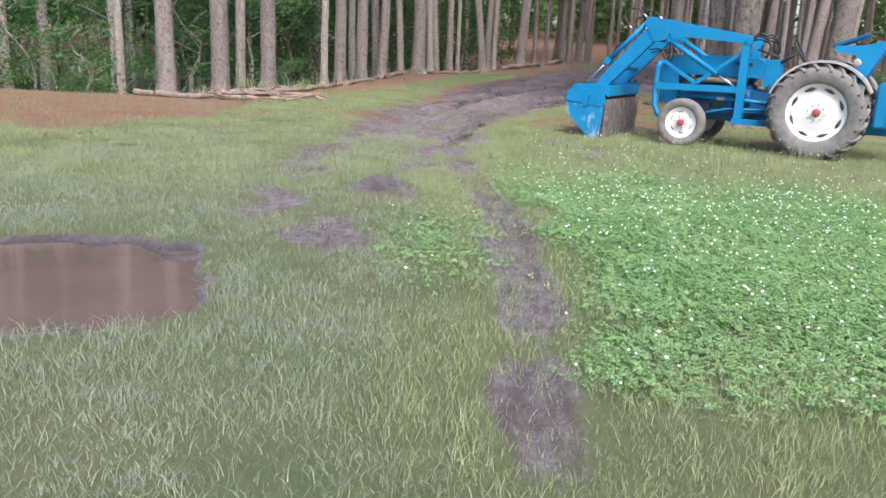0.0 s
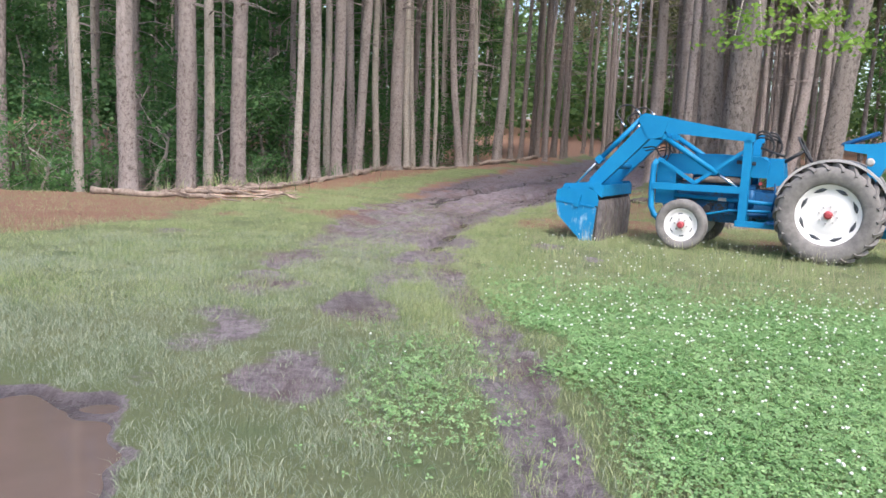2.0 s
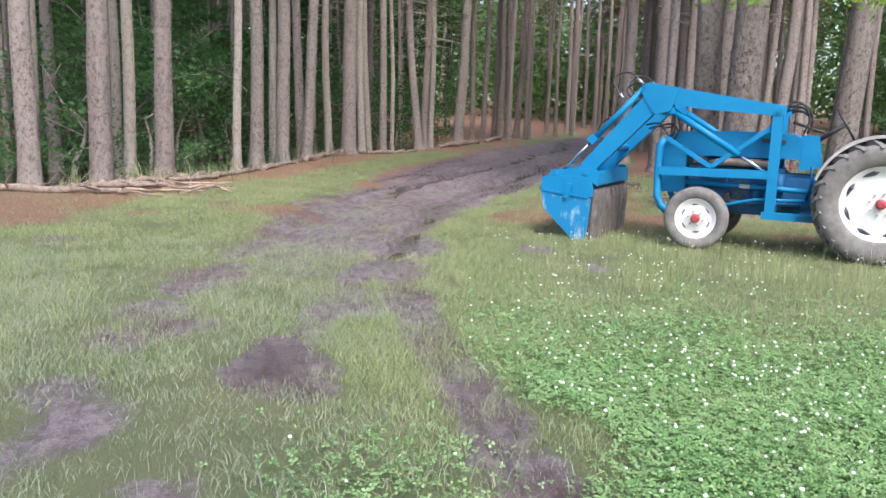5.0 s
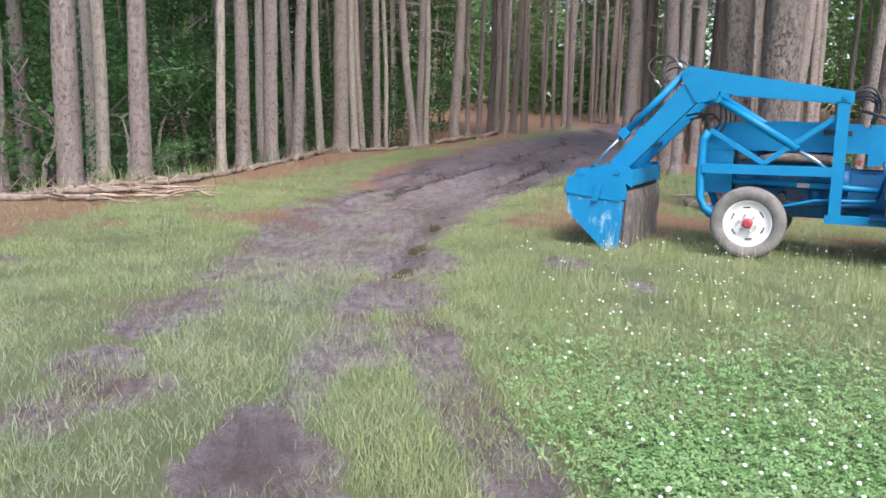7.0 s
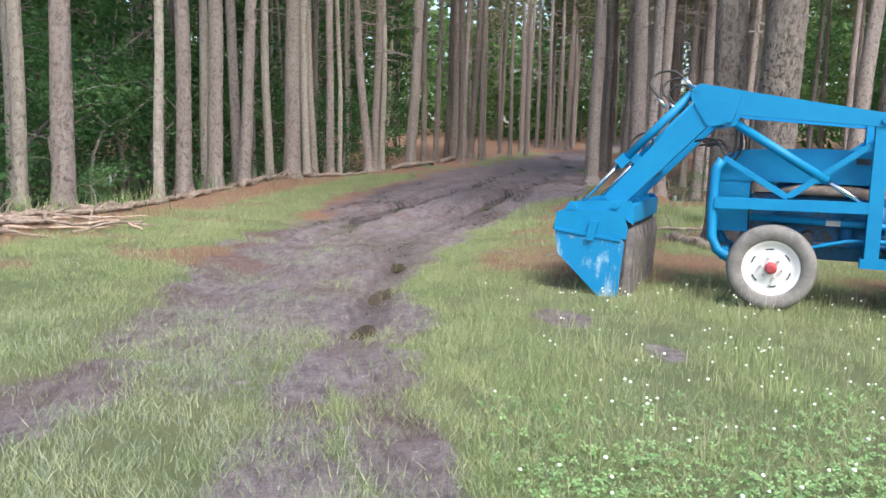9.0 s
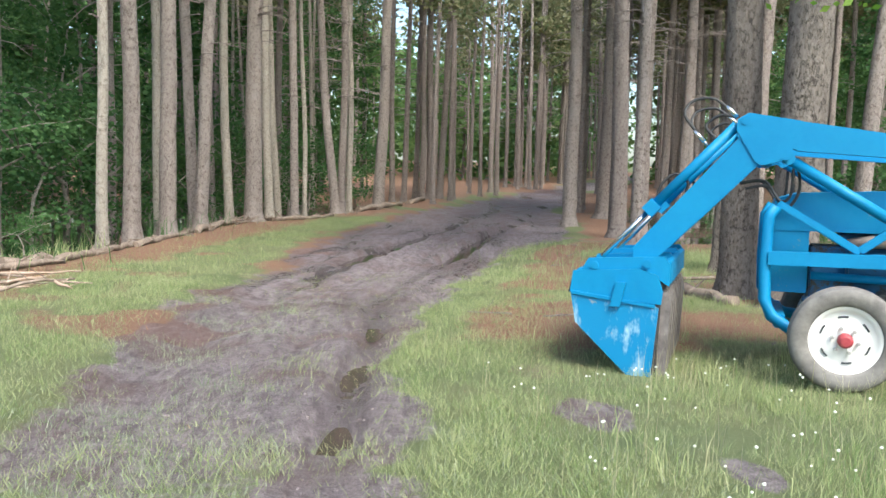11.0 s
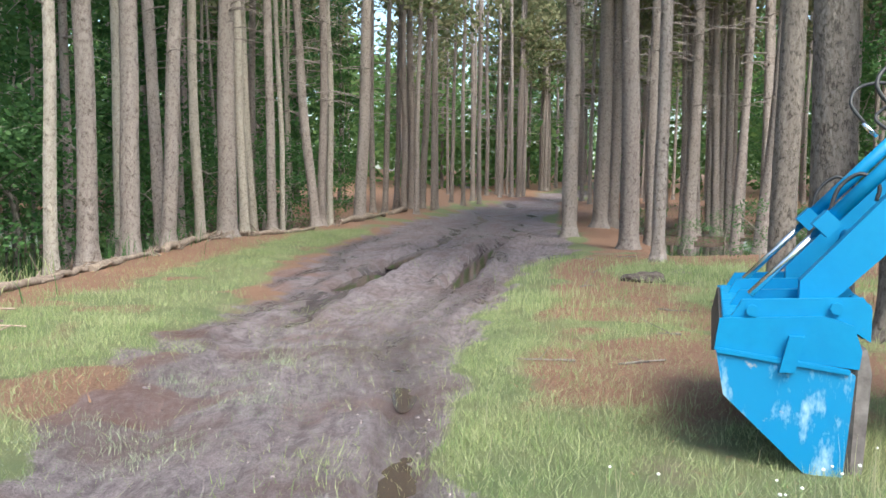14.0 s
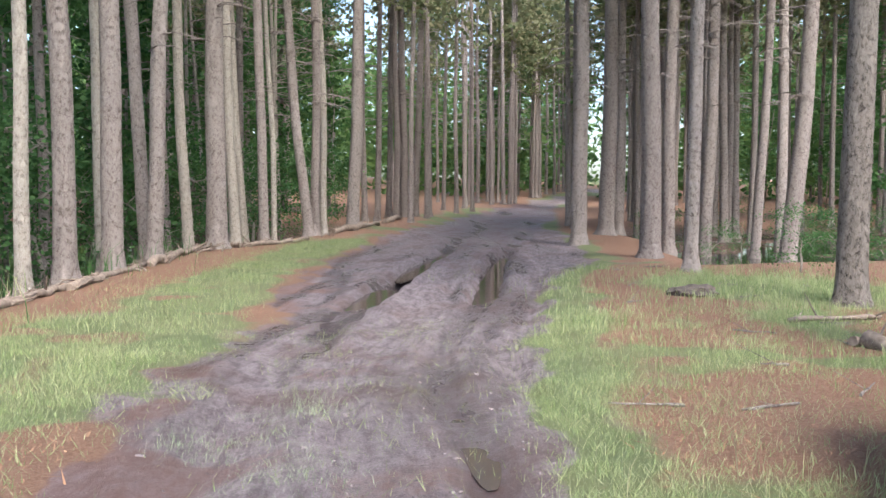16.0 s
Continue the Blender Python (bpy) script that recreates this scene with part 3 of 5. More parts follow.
CROWNS = [pine_crown("crown", 100 + i) for i in range(4)]
DEAD_LIMBS = [bare_limbs("deadwood", 120 + i, 4.0, 11, 26) for i in range(4)]
FILL = [trunk_mesh("trunk", 0.145, 20, (rng.uniform(-0.02, 0.02), rng.uniform(-0.02, 0.02)), M_BARK, 140 + i, 9, 2.0) for i in range(6)]
FILL += [trunk_mesh("trunk", 0.085, 16, (rng.uniform(-0.05, 0.05), rng.uniform(-0.04, 0.04)), M_BARK_PALE, 150 + i, 8, 2.0) for i in range(4)]


def pine(x, y, trunk, label, group, crown=True, scale=1.0, turn=0.0, limbs=False):
    t = new("pine_tree")
    t.matrix_world = pose(x, y, ground_z(x, y), 0, 0, turn) @ Matrix.Diagonal((scale, scale, scale, 1))
    part("trunk", trunk, None, t)
    if crown:
        part("crown", CROWNS[int(rng.integers(4))], None, t)
    if limbs or not crown:
        tagged(part("deadwood", DEAD_LIMBS[int(rng.integers(4))], None, t, "bare dead grey branches"), kind="stuff")
    return tagged(t, label, "tree", group)


# x, y, diameter, lean in x
EDGE = [(-7.4, 18.9, 0.19, -0.01), (-6.25, 18.6, 0.38, -0.01), (-5.32, 19.5, 0.42, -0.01), (-5.2, 20.8, 0.25, 0.01), (-4.5, 20.8, 0.37, 0.0), (-3.6, 24.0, 0.21, -0.01),
        (-3.37, 25.6, 0.36, -0.01), (-2.87, 27.0, 0.38, 0.0), (-2.42, 29.2, 0.33, 0.06), (-2.65, 30.2, 0.30, -0.05), (-1.95, 32.6, 0.27, -0.03), (-1.3, 33.0, 0.52, 0.01),
        (-0.85, 34.0, 0.28, -0.034), (-0.6, 35.8, 0.24, -0.05), (-0.09, 35.2, 0.29, -0.016), (0.28, 37.6, 0.18, -0.026), (1.4, 38.6, 0.34, -0.085), (1.62, 38.8, 0.31, 0.0), (1.95, 39.4, 0.24, -0.017), (3.6, 44.8, 0.52, 0.028)]
FAR_EDGE = [(6.6, 51.5, 0.33, -0.01), (7.2, 52.5, 0.42, -0.02), (7.9, 53.5, 0.40, 0.037), (-3.5, 30.0, 0.26, -0.024), (-8.35, 25.3, 0.33, -0.03), (-7.8, 22.6, 0.24, 0.01), (-11.0, 20.9, 0.20, -0.03), (-8.9, 22.4, 0.24, -0.01),
            (-12.2, 21.6, 0.22, 0.03), (-6.6, 24.5, 0.26, 0.0)]
EAST = [(8.8, 33.9, 0.46, -0.007), (11.6, 38.2, 0.56, 0.005), (12.9, 40.0, 0.42, 0.012), (8.3, 28.6, 0.46, -0.01), (10.1, 31.1, 0.34, 0.0), (7.35, 25.2, 0.26, 0.004), (11.7, 32.0, 0.36, 0.028),
        (12.6, 31.0, 0.26, 0.04), (11.9, 28.7, 0.40, 0.08), (9.4, 20.7, 0.29, 0.09)]
NEAR = [(6.85, 20.45, 0.37, 0.006), (5.45, 17.55, 0.46, -0.02), (5.65, 16.7, 0.54, 0.01), (7.7, 17.4, 0.46, 0.10)]
for i, (x, y, d, lean) in enumerate(EDGE + FAR_EDGE):
    pale = d < 0.29
    m = trunk_mesh("trunk", d / 2, 20, (lean, float(rng.uniform(-0.015, 0.015))), M_BARK_PALE if pale else M_BARK, 200 + i, 18, 0.7)
    pine(x, y, m, "slim pale-barked tree at the swamp edge" if pale else "tall grey-brown pine with plated bark at the swamp edge", "trees along the swamp edge", d > 0.25, 1.0, 0.0, d > 0.3)
for i, (x, y, d, lean) in enumerate(EAST):
    m = trunk_mesh("trunk", d / 2, 20, (lean, float(rng.uniform(-0.015, 0.015))), M_BARK, 260 + i, 18, 0.7)
    pine(x, y, m, "tall brown pine standing in fallen needles beside the track", "pines beside the track", True, 1.0, 0.0, True)
for i, (x, y, d, lean) in enumerate(NEAR):
    m = trunk_mesh("trunk", d / 2, 20, (lean, 0.0), M_BARK_OLD, 280 + i, 48, 0.16, 0.022, 0.35)
    pine(x, y, m, "thick old pine with deeply plated bark behind the tractor", "old pines behind the tractor", True)


def clear_of(x, y, d):
    return all(math.hypot(x - a, y - b) > d for a, b, *_ in EDGE + FAR_EDGE + EAST + NEAR)


def fill_forest(count, x0, x1, y0, y1, ok, label, group, pines=0.8, limbs=0.5, crowned=1.0):
    made = 0
    for _ in range(count * 12):
        if made == count:
            break
        x, y = float(rng.uniform(x0, x1)), float(rng.uniform(y0, y1))
        if not ok(x, y) or not clear_of(x, y, 0.8):
            continue
        big = rng.random() < pines
        pine(x, y, FILL[int(rng.integers(6)) if big else 6 + int(rng.integers(4))], label, group, big and rng.random() < crowned, float(rng.uniform(0.8, 1.15)), float(rng.uniform(0, 360)), big and rng.random() < limbs)
        made += 1


GAP = radians(23.9)


def in_gap(x, y, half=0.011):
    return abs(math.atan2(x + 0.6, y - 11.5) - GAP) < half


fill_forest(85, -28, 8, 21.5, 62, lambda x, y: x < bank(y) - 3.4, "slim swamp-forest tree in black water", "trees in the swamp forest", 0.5, 0.3)
fill_forest(55, 4, 40, 46, 98, lambda x, y: bank(y) - 2.5 < x < road_left(y) - 0.8 and not in_gap(x, y), "tall slim pine beside the far track", "pines lining the far track", 1.0, 1.0, 0.6)
fill_forest(48, 10, 55, 40, 100, lambda x, y: road_right(y) + 0.8 < x < road_right(y) + 7 and not in_gap(x, y), "tall slim pine beside the far track", "pines lining the far track", 1.0, 1.0, 0.6)
open_east = lambda x, y: math.atan2(x + 0.6, y - 11.5) < radians(27) or math.hypot(x + 0.6, y - 11.5) > 27
fill_forest(85, 9, 60, 20, 75, lambda x, y: x > road_right(y) + 4 and x > 0.35 * y and open_east(x, y) and not in_gap(x, y), "slim forest pine with bare lower trunk", "pines of the east forest", 0.85, 0.5)
fill_forest(18, 9, 26, 31, 50, lambda x, y: x > road_right(y) + 3.0 and open_east(x, y) and y > 27 + 0.4 * (x - 9) and not in_gap(x, y), "slim forest pine with bare lower trunk", "pines of the east forest", 0.8, 0.3)
fill_forest(30, -10, 30, 60, 100, lambda x, y: x < bank(y) - 1, "slim forest pine with bare lower trunk", "pines of the far forest", 0.9, 0.4)


def broadleaf_meshes(seed, height, low, leaves, size):
    """A leafy young tree: bent stem with limbs, and its leaves in sprays."""
    r = np.random.default_rng(seed)
    s = Shape()
    stem = [(0, 0, -0.3)] + [(r.normal(0, 0.10) * k, r.normal(0, 0.10) * k, height * k / 6) for k in range(1, 7)]
    s.tube(stem, [0.055 * (1 - k / 8) for k in range(7)], 7)
    cs = []
    for k in range(int(height * 4.2)):
        z = r.uniform(low, height)
        a, n = r.uniform(0, 6.28), r.uniform(0.5, 1.9) * (1 - 0.4 * z / height)
        t = z / height * 6
        i = min(int(t), 5)
        b = Vector(stem[i]).lerp(Vector(stem[i + 1]), t - i)
        e = b + Vector((math.cos(a) * n, math.sin(a) * n, n * r.uniform(-0.1, 0.5)))
        if k % 2 == 0:
            s.tube([b, b.lerp(e, 0.5) + Vector((0, 0, 0.05)), e], [0.016, 0.011, 0.005], 4, False)
        cs.append(e)
        cs.append(b.lerp(e, 0.6))
    v, f = leaf_cloud(r, cs, (0.34, 0.34, 0.16), leaves, size, 0.35)
    return s.mesh("stem", M_BARK_PALE), np_mesh("foliage", v, f, M_LEAF)


TALL = [broadleaf_meshes(300 + i, 11 + i, 1.5, 34, 0.19) for i in range(4)]
SHRUB = [broadleaf_meshes(320 + i, 2.2 + 0.5 * i, 0.25, 42, 0.11) for i in range(3)]


def leafy(kind, x, y, scale, label, group, cat, name):
    t = new(name)
    t.matrix_world = pose(x, y, ground_z(x, y), 0, 0, float(rng.uniform(0, 360))) @ Matrix.Diagonal((scale, scale, scale, 1))
    part("stem", kind[0], None, t)
    part("foliage", kind[1], None, t)
    tagged(t, label, cat, group)


def scatter_leafy(count, x0, x1, y0, y1, ok, kinds, s0, s1, label, group, cat, name):
    made = 0
    for _ in range(count * 12):
        x, y = float(rng.uniform(x0, x1)), float(rng.uniform(y0, y1))
        if made < count and ok(x, y) and clear_of(x, y, 0.5):
            leafy(kinds[int(rng.integers(len(kinds)))], x, y, float(rng.uniform(s0, s1)), label, group, cat, name)
            made += 1


scatter_leafy(75, -30, 10, 25, 62, lambda x, y: x < bank(y) - 5.0, TALL, 0.8, 1.25, "dense green broadleaf tree in the swamp", "broadleaf trees of the swamp", "tree", "broadleaf_tree")
scatter_leafy(44, -26, 6, 21, 50, lambda x, y: bank(y) - 7 < x < bank(y) - 2.6, SHRUB, 0.8, 1.4, "leafy green shrub at the water", "shrubs at the swamp", "shrub", "shrub")
scatter_leafy(14, -14, -5.5, 17.6, 20.5, lambda x, y: x < bank(y) - 0.6 and x < -7.5, SHRUB, 0.5, 0.85, "low bright green bush at the wood's edge", "shrubs at the swamp", "shrub", "shrub")
scatter_leafy(60, 15, 60, 26, 80, lambda x, y: x > road_right(y) + 9 and x > 0.52 * y and not in_gap(x, y, 0.03), TALL, 0.8, 1.2, "green broadleaf tree in the east forest", "broadleaf trees of the east forest", "tree", "broadleaf_tree")
scatter_leafy(60, 9.0, 30, 19, 42, lambda x, y: x > road_right(y) + 2.6, SHRUB, 0.25, 0.55, "low green undergrowth among the pines", "undergrowth", "shrub", "shrub")
for x, y, q in ((-6.75, 18.7, 0.24), (-5.75, 19.0, 0.26), (-4.95, 20.0, 0.2), (-4.05, 20.9, 0.26), (-7.9, 18.5, 0.3), (-4.3, 22.2, 0.24)):
    leafy(SHRUB[int(rng.integers(3))], x, y, q, "small green sapling between trunks on the bank", "saplings on the bank", "shrub", "sapling")
leafy(SHRUB[1], 9.2, 24.6, 0.42, "low bright green bush among the pines", "undergrowth", "shrub", "shrub")


def far_woods():
    """The woods all round, beyond single trees: sprays of leaves in a broad ring with a gap down the track."""
    r = np.random.default_rng(9)
    cs = []
    while len(cs) < 6400:
        a, d = r.uniform(-math.pi, math.pi), r.uniform(70, 125)
        x, y = d * math.sin(a) - 0.6, d * math.cos(a) + 11.5
        if abs(a - GAP) < 0.016 or (abs(a) > 1.3 and d < 95) or (road_left(y) - 2 < x < road_right(y) + 2 and y < 108 and y > 0):
            continue
        top = 18 - 6 * float(soft(a, 0.02, 0.12) * (1 - soft(a, 0.40, 0.5)))
        cs.append((x, y, float(rise(y)) + 0.3 + top * r.random()))
    v, f = leaf_cloud(r, cs, (1.5, 1.5, 1.0), 46, 0.75, 0.5)
    return np_mesh("far_woods", v, f, M_FAR)


tagged(new("far_woods", far_woods()), "distant green woods all around the clearing", "woods", kind="stuff")

# a leafy bough hangs into view above the tractor
bough = new("overhanging_bough")
bough.matrix_world = pose(5.65, 16.7, 0)
r9 = np.random.default_rng(44)
bs = Shape()
tips = []
for x, y, z in ((-0.95, -2.1, 3.15), (-0.6, -2.35, 3.22), (0.45, -2.8, 3.12), (0.75, -2.55, 3.2), (0.1, -2.3, 3.5)):
    e, root = Vector((x, y, z)), Vector((0, -0.15, 4.5))
    bs.tube([root, root.lerp(e, 0.5) + Vector((0, 0, 0.35)), e], [0.03, 0.018, 0.006], 6, False)
    tips += [e, e.lerp(root, 0.2) + Vector((0, 0, 0.15))]
part("branch", bs, M_BARK_PALE, bough)
v, f = leaf_cloud(r9, tips, (0.24, 0.24, 0.09), 60, 0.10, 0.3)
M_FRESH = leaf_mat("fresh_leaves", (0.10, 0.22, 0.03), (0.18, 0.34, 0.05), (0.30, 0.45, 0.08), 0.8, 0.5)
part("foliage", np_mesh("foliage", v, f, M_FRESH), None, bough)
tagged(bough, "fresh green leafy bough hanging from a pine", "branch")


# ---- tractor ----
FWD, LEFT = Vector((-0.865, 0.502, 0)).normalized(), Vector((-0.502, -0.865, 0)).normalized()
ORIGIN = Vector((5.19, 11.91, 0)) - 0.72 * LEFT
tractor = new("tractor")
tractor.matrix_world = Matrix.Translation(ORIGIN) @ Matrix((FWD, LEFT, (0, 0, 1))).transposed().to_4x4()
tagged(tractor, "blue farm tractor with front loader and white wheels on grass", "tractor")


def wheel(name, x, y, side, radius, width, rim, lugs):
    """side: 1 for the wheel whose outer face looks to +y."""
    at = pose(x, y, radius, 0, 0, 0 if side > 0 else 180)
    w, r = width / 2, rim
    disc = Shape().lathe([(r + 0.02, -w * 0.7), (r + 0.025, w * 0.62), (r - 0.005, w * 0.66), (r - 0.03, w * 0.45), (r * 0.80, w * 0.25), (r * 0.62, w * 0.34), (r * 0.42, w * 0.42), (r * 0.22, w * 0.40), (0.05, w * 0.4)], 48)
    hub = part(name, disc, M_WHITE, tractor, "white painted steel wheel", at)
    h = radius - r
    if lugs:
        tread_profile = [(radius - 0.03, -w * 0.7), (radius - 0.025, 0), (radius - 0.03, w * 0.7)]
    else:
        tread_profile = [(radius - d, w * y) for y, d in ((-0.72, 0.012), (-0.5, 0.003), (-0.46, 0.02), (-0.36, 0.02), (-0.32, 0), (-0.1, 0), (-0.06, 0.02), (0.06, 0.02), (0.1, 0), (0.32, 0), (0.36, 0.02), (0.46, 0.02), (0.5, 0.003), (0.72, 0.012))]
    tyre = Shape().lathe([(r, -w * 0.72), (r + 0.15 * h, -w * 0.88), (r + 0.5 * h, -w), (r + 0.82 * h, -w * 0.95), *tread_profile, (r + 0.82 * h, w * 0.95), (r + 0.5 * h, w), (r + 0.15 * h, w * 0.88), (r, w * 0.72)], 56, closed=True)
    part("tyre", tyre, M_TYRE, hub, "worn grey dusty rubber tyre")
    for s in (-1, 1) if lugs else ():
        bar = Shape()
        rr = [radius - 0.006 - 0.18 * max(0, t - 0.6) for t in (0.02, 0.45, 0.8, 1.02)]
        pts = [(q * math.cos(t * 0.22), s * t * w * 0.97, q * math.sin(t * 0.22)) for q, t in zip(rr, (0.02, 0.45, 0.8, 1.02))]
        bar.tube(pts, [0.034, 0.034, 0.034, 0.026], 4)
        bar_mesh = bar.mesh("lug", M_TYRE)
        for k in range(lugs):
            part("lug", bar_mesh, None, hub, "", pose(0, 0, 0, 0, 360 * (k + (0.5 if s > 0 else 0)) / lugs, 0))
    cap = Shape().lathe([(0.055 if lugs else 0.05, w * 0.36), (0.055 if lugs else 0.05, w * 0.36 + 0.05), (0.03, w * 0.36 + 0.075)], 20)
    part("hub_cap", cap, M_RED, hub, "red painted hub")
    ring = 0.115 if lugs else 0.085
    for k in range(8 if lugs else 6):
        a = 2 * math.pi * k / (8 if lugs else 6) + 0.2
        s = Shape().lathe([(0.012, w * 0.38), (0.012, w * 0.38 + 0.04)], 6, smooth=False)
        part("wheel_bolt", s, M_FENDER, hub, "", Matrix.Translation((ring * math.cos(a), 0, ring * math.sin(a))))
    # The disc is uncut: dark bars on it stand for its shaded openings.
    n = 8 if lugs else 6
    for k in range(n):
        a0 = 2 * math.pi * (k + 0.2) / n
        rr = r * (0.845 if lugs else 0.68)
        span = 0.50 if lugs else 0.4
        yo = w * (0.30 if lugs else 0.36)
        s = Shape().tube([(rr * math.cos(a0 + span * q), yo, rr * math.sin(a0 + span * q)) for q in (0, 0.33, 0.66, 1)], [0.004, 0.022, 0.030, 0.004] if lugs else 0.006, 6)
        part("slot", s, M_IRON_SLOT, hub, "dark bar standing for the shaded opening in the wheel disc")
    return hub


wheel("rear_wheel", 0, 0.62, 1, 0.665, 0.34, 0.405, 22)
wheel("rear_wheel", 0, -0.62, -1, 0.665, 0.34, 0.405, 22)
wheel("front_wheel", 1.89, 0.66, 1, 0.365, 0.18, 0.235, 0)
wheel("front_wheel", 1.89, -0.66, -1, 0.365, 0.18, 0.235, 0)

hood = Shape().prism([(0.86, 1.10), (0.83, 1.30), (0.95, 1.37), (1.6, 1.385), (2.2, 1.36), (2.36, 1.31), (2.40, 1.16), (2.40, 1.08), (0.86, 1.08)], -0.26, 0.26)
part("hood", hood.soften(0.05, 30, 3), M_BLUE, tractor)
part("hood_vent", Shape().prism([(1.02, 1.25), (1.02, 1.30), (1.28, 1.31), (1.28, 1.26)], 0.255, 0.268), M_IRON_SLOT, tractor, "dark vent strip in the hood")
part("grille", Shape().prism([(2.12, 0.62), (2.12, 1.08), (2.40, 1.08), (2.40, 0.62)], -0.25, 0.25).soften(0.03), M_BLUE, tractor)
for k in range(9):
    part("grille_bar", Shape().box((2.41, -0.2 + 0.05 * k, 0.86), (0.02, 0.015, 0.40)), M_IRON_SLOT, tractor)
eng = Shape().box((1.55, 0, 0.72), (1.1, 0.34, 0.50)).box((1.5, 0, 0.98), (0.8, 0.24, 0.2)).tube([(1.3, 0.20, 0.78), (1.3, 0.20, 0.55)], 0.06, 12).box((1.75, 0.2, 0.80), (0.22, 0.12, 0.16)).tube([(1.05, 0.22, 0.66), (1.05, 0.22, 0.9)], 0.05, 12)
part("engine_block", eng.soften(0.015), M_BLUE_DIRTY, tractor, "oily dark blue engine")
part("manifold", Shape().tube([(1.15, 0.2, 1.0), (1.3, 0.22, 1.02), (1.7, 0.22, 1.02), (1.85, 0.2, 0.98)], 0.05, 12), M_RUST, tractor, "rusty exhaust manifold")
part("drag_link", Shape().tube([(0.75, 0.34, 0.62), (1.3, 0.36, 0.60), (1.84, 0.42, 0.46)], 0.018), M_BLUE, tractor)
part("side_pipe", Shape().tube([(0.7, 0.30, 0.72), (1.1, 0.31, 0.74), (2.1, 0.31, 0.76)], 0.03, 10), M_BLUE, tractor)
part("side_pipe", Shape().tube([(0.8, 0.28, 0.56), (1.4, 0.29, 0.55), (2.15, 0.28, 0.58)], 0.022, 10), M_BLUE_DIRTY, tractor)
part("data_plate", Shape().box((1.42, 0.335, 0.745), (0.12, 0.008, 0.045)).soften(0.003), M_FENDER, tractor, "pale metal plate")
part("fuel_filter", Shape().tube([(1.12, 0.27, 0.78), (1.12, 0.27, 0.92)], 0.045, 12), M_FENDER, tractor)
part("oil_filter", Shape().tube([(1.62, 0.22, 0.62), (1.62, 0.36, 0.60)], 0.05, 14), M_BLACK, tractor)
part("spark_lead", Shape().tube(bend([(1.2, 0.22, 0.92), (1.4, 0.28, 0.88), (1.6, 0.27, 0.93), (1.8, 0.22, 0.9)]), 0.008, 6), M_BLACK, tractor)
part("oil_pan", Shape().box((1.5, 0, 0.46), (1.0, 0.30, 0.12)).soften(0.03), M_BLUE_DIRTY, tractor)
part("transmission", Shape().box((0.55, 0, 0.70), (1.0, 0.36, 0.42)).box((0.0, 0, 0.68), (0.46, 0.5, 0.46)).soften(0.04), M_BLUE_DIRTY, tractor)
part("rear_axle", Shape().tube([(0, -0.5, 0.665), (0, 0.5, 0.665)], 0.11, 16), M_BLUE_DIRTY, tractor)
part("front_axle", Shape().box((1.89, 0, 0.44), (0.12, 1.0, 0.10)).tube([(1.89, 0.53, 0.3), (1.89, 0.53, 0.55)], 0.035).tube([(1.89, -0.53, 0.3), (1.89, -0.53, 0.55)], 0.035).soften(0.01), M_BLUE_DIRTY, tractor)
part("dashboard", Shape().prism([(0.62, 1.0), (0.68, 1.36), (0.86, 1.36), (0.86, 0.95)], -0.22, 0.22).soften(0.03), M_BLUE, tractor)
part("steering_column", Shape().tube([(0.7, 0, 1.3), (0.42, 0, 1.5)], 0.025), M_BLACK, tractor)
sw = Shape()
sw.tube([(0.42 + 0.10 * math.sin(a), 0.2 * math.cos(a), 1.5 + 0.17 * math.sin(a)) for a in np.linspace(0, 6.283, 25)], 0.014, 8, False)
for a in (0.5, 2.6, 4.7):
    sw.tube([(0.42, 0, 1.5), (0.42 + 0.10 * math.sin(a), 0.2 * math.cos(a), 1.5 + 0.17 * math.sin(a))], 0.009, 6)
part("steering_wheel", sw, M_BLACK, tractor)
part("tail_lamp", Shape().box((0.93, 0.30, 1.0), (0.05, 0.04, 0.05)).soften(0.012), M_RED, tractor, "small faded red lamp")
part("foot_step", Shape().box((0.55, 0.42, 0.47), (0.5, 0.3, 0.03)).soften(0.008), M_BLUE_DIRTY, tractor)
part("pedal", Shape().tube([(0.75, 0.3, 0.62), (0.7, 0.42, 0.85), (0.72, 0.44, 1.02)], 0.014), M_BLUE_DIRTY, tractor)
part("gear_lever", Shape().tube([(0.6, 0.1, 0.9), (0.5, 0.14, 1.25)], [0.01, 0.012]), M_BLACK, tractor)
for s in (-1, 1):
    fd = Shape()
    arc = [(0.70 * math.cos(a) - 0.02, 0.70 * math.sin(a) + 0.665) for a in np.radians(np.arange(18, 160, 8))]
    arc2 = [(0.725 * math.cos(a) - 0.02, 0.725 * math.sin(a) + 0.67) for a in np.radians(np.arange(18, 160, 8))]
    fd.prism(arc + arc2[::-1], s * 0.40, s * 0.72)
    part("fender", fd.soften(0.004), M_FENDER, tractor, "pale worn curved fender")
part("fender_lamp", Shape().lathe([(0.05, -0.02), (0.055, 0.03), (0.03, 0.05)], 16), M_FENDER, tractor, "", pose(-0.42, 0.66, 1.38))
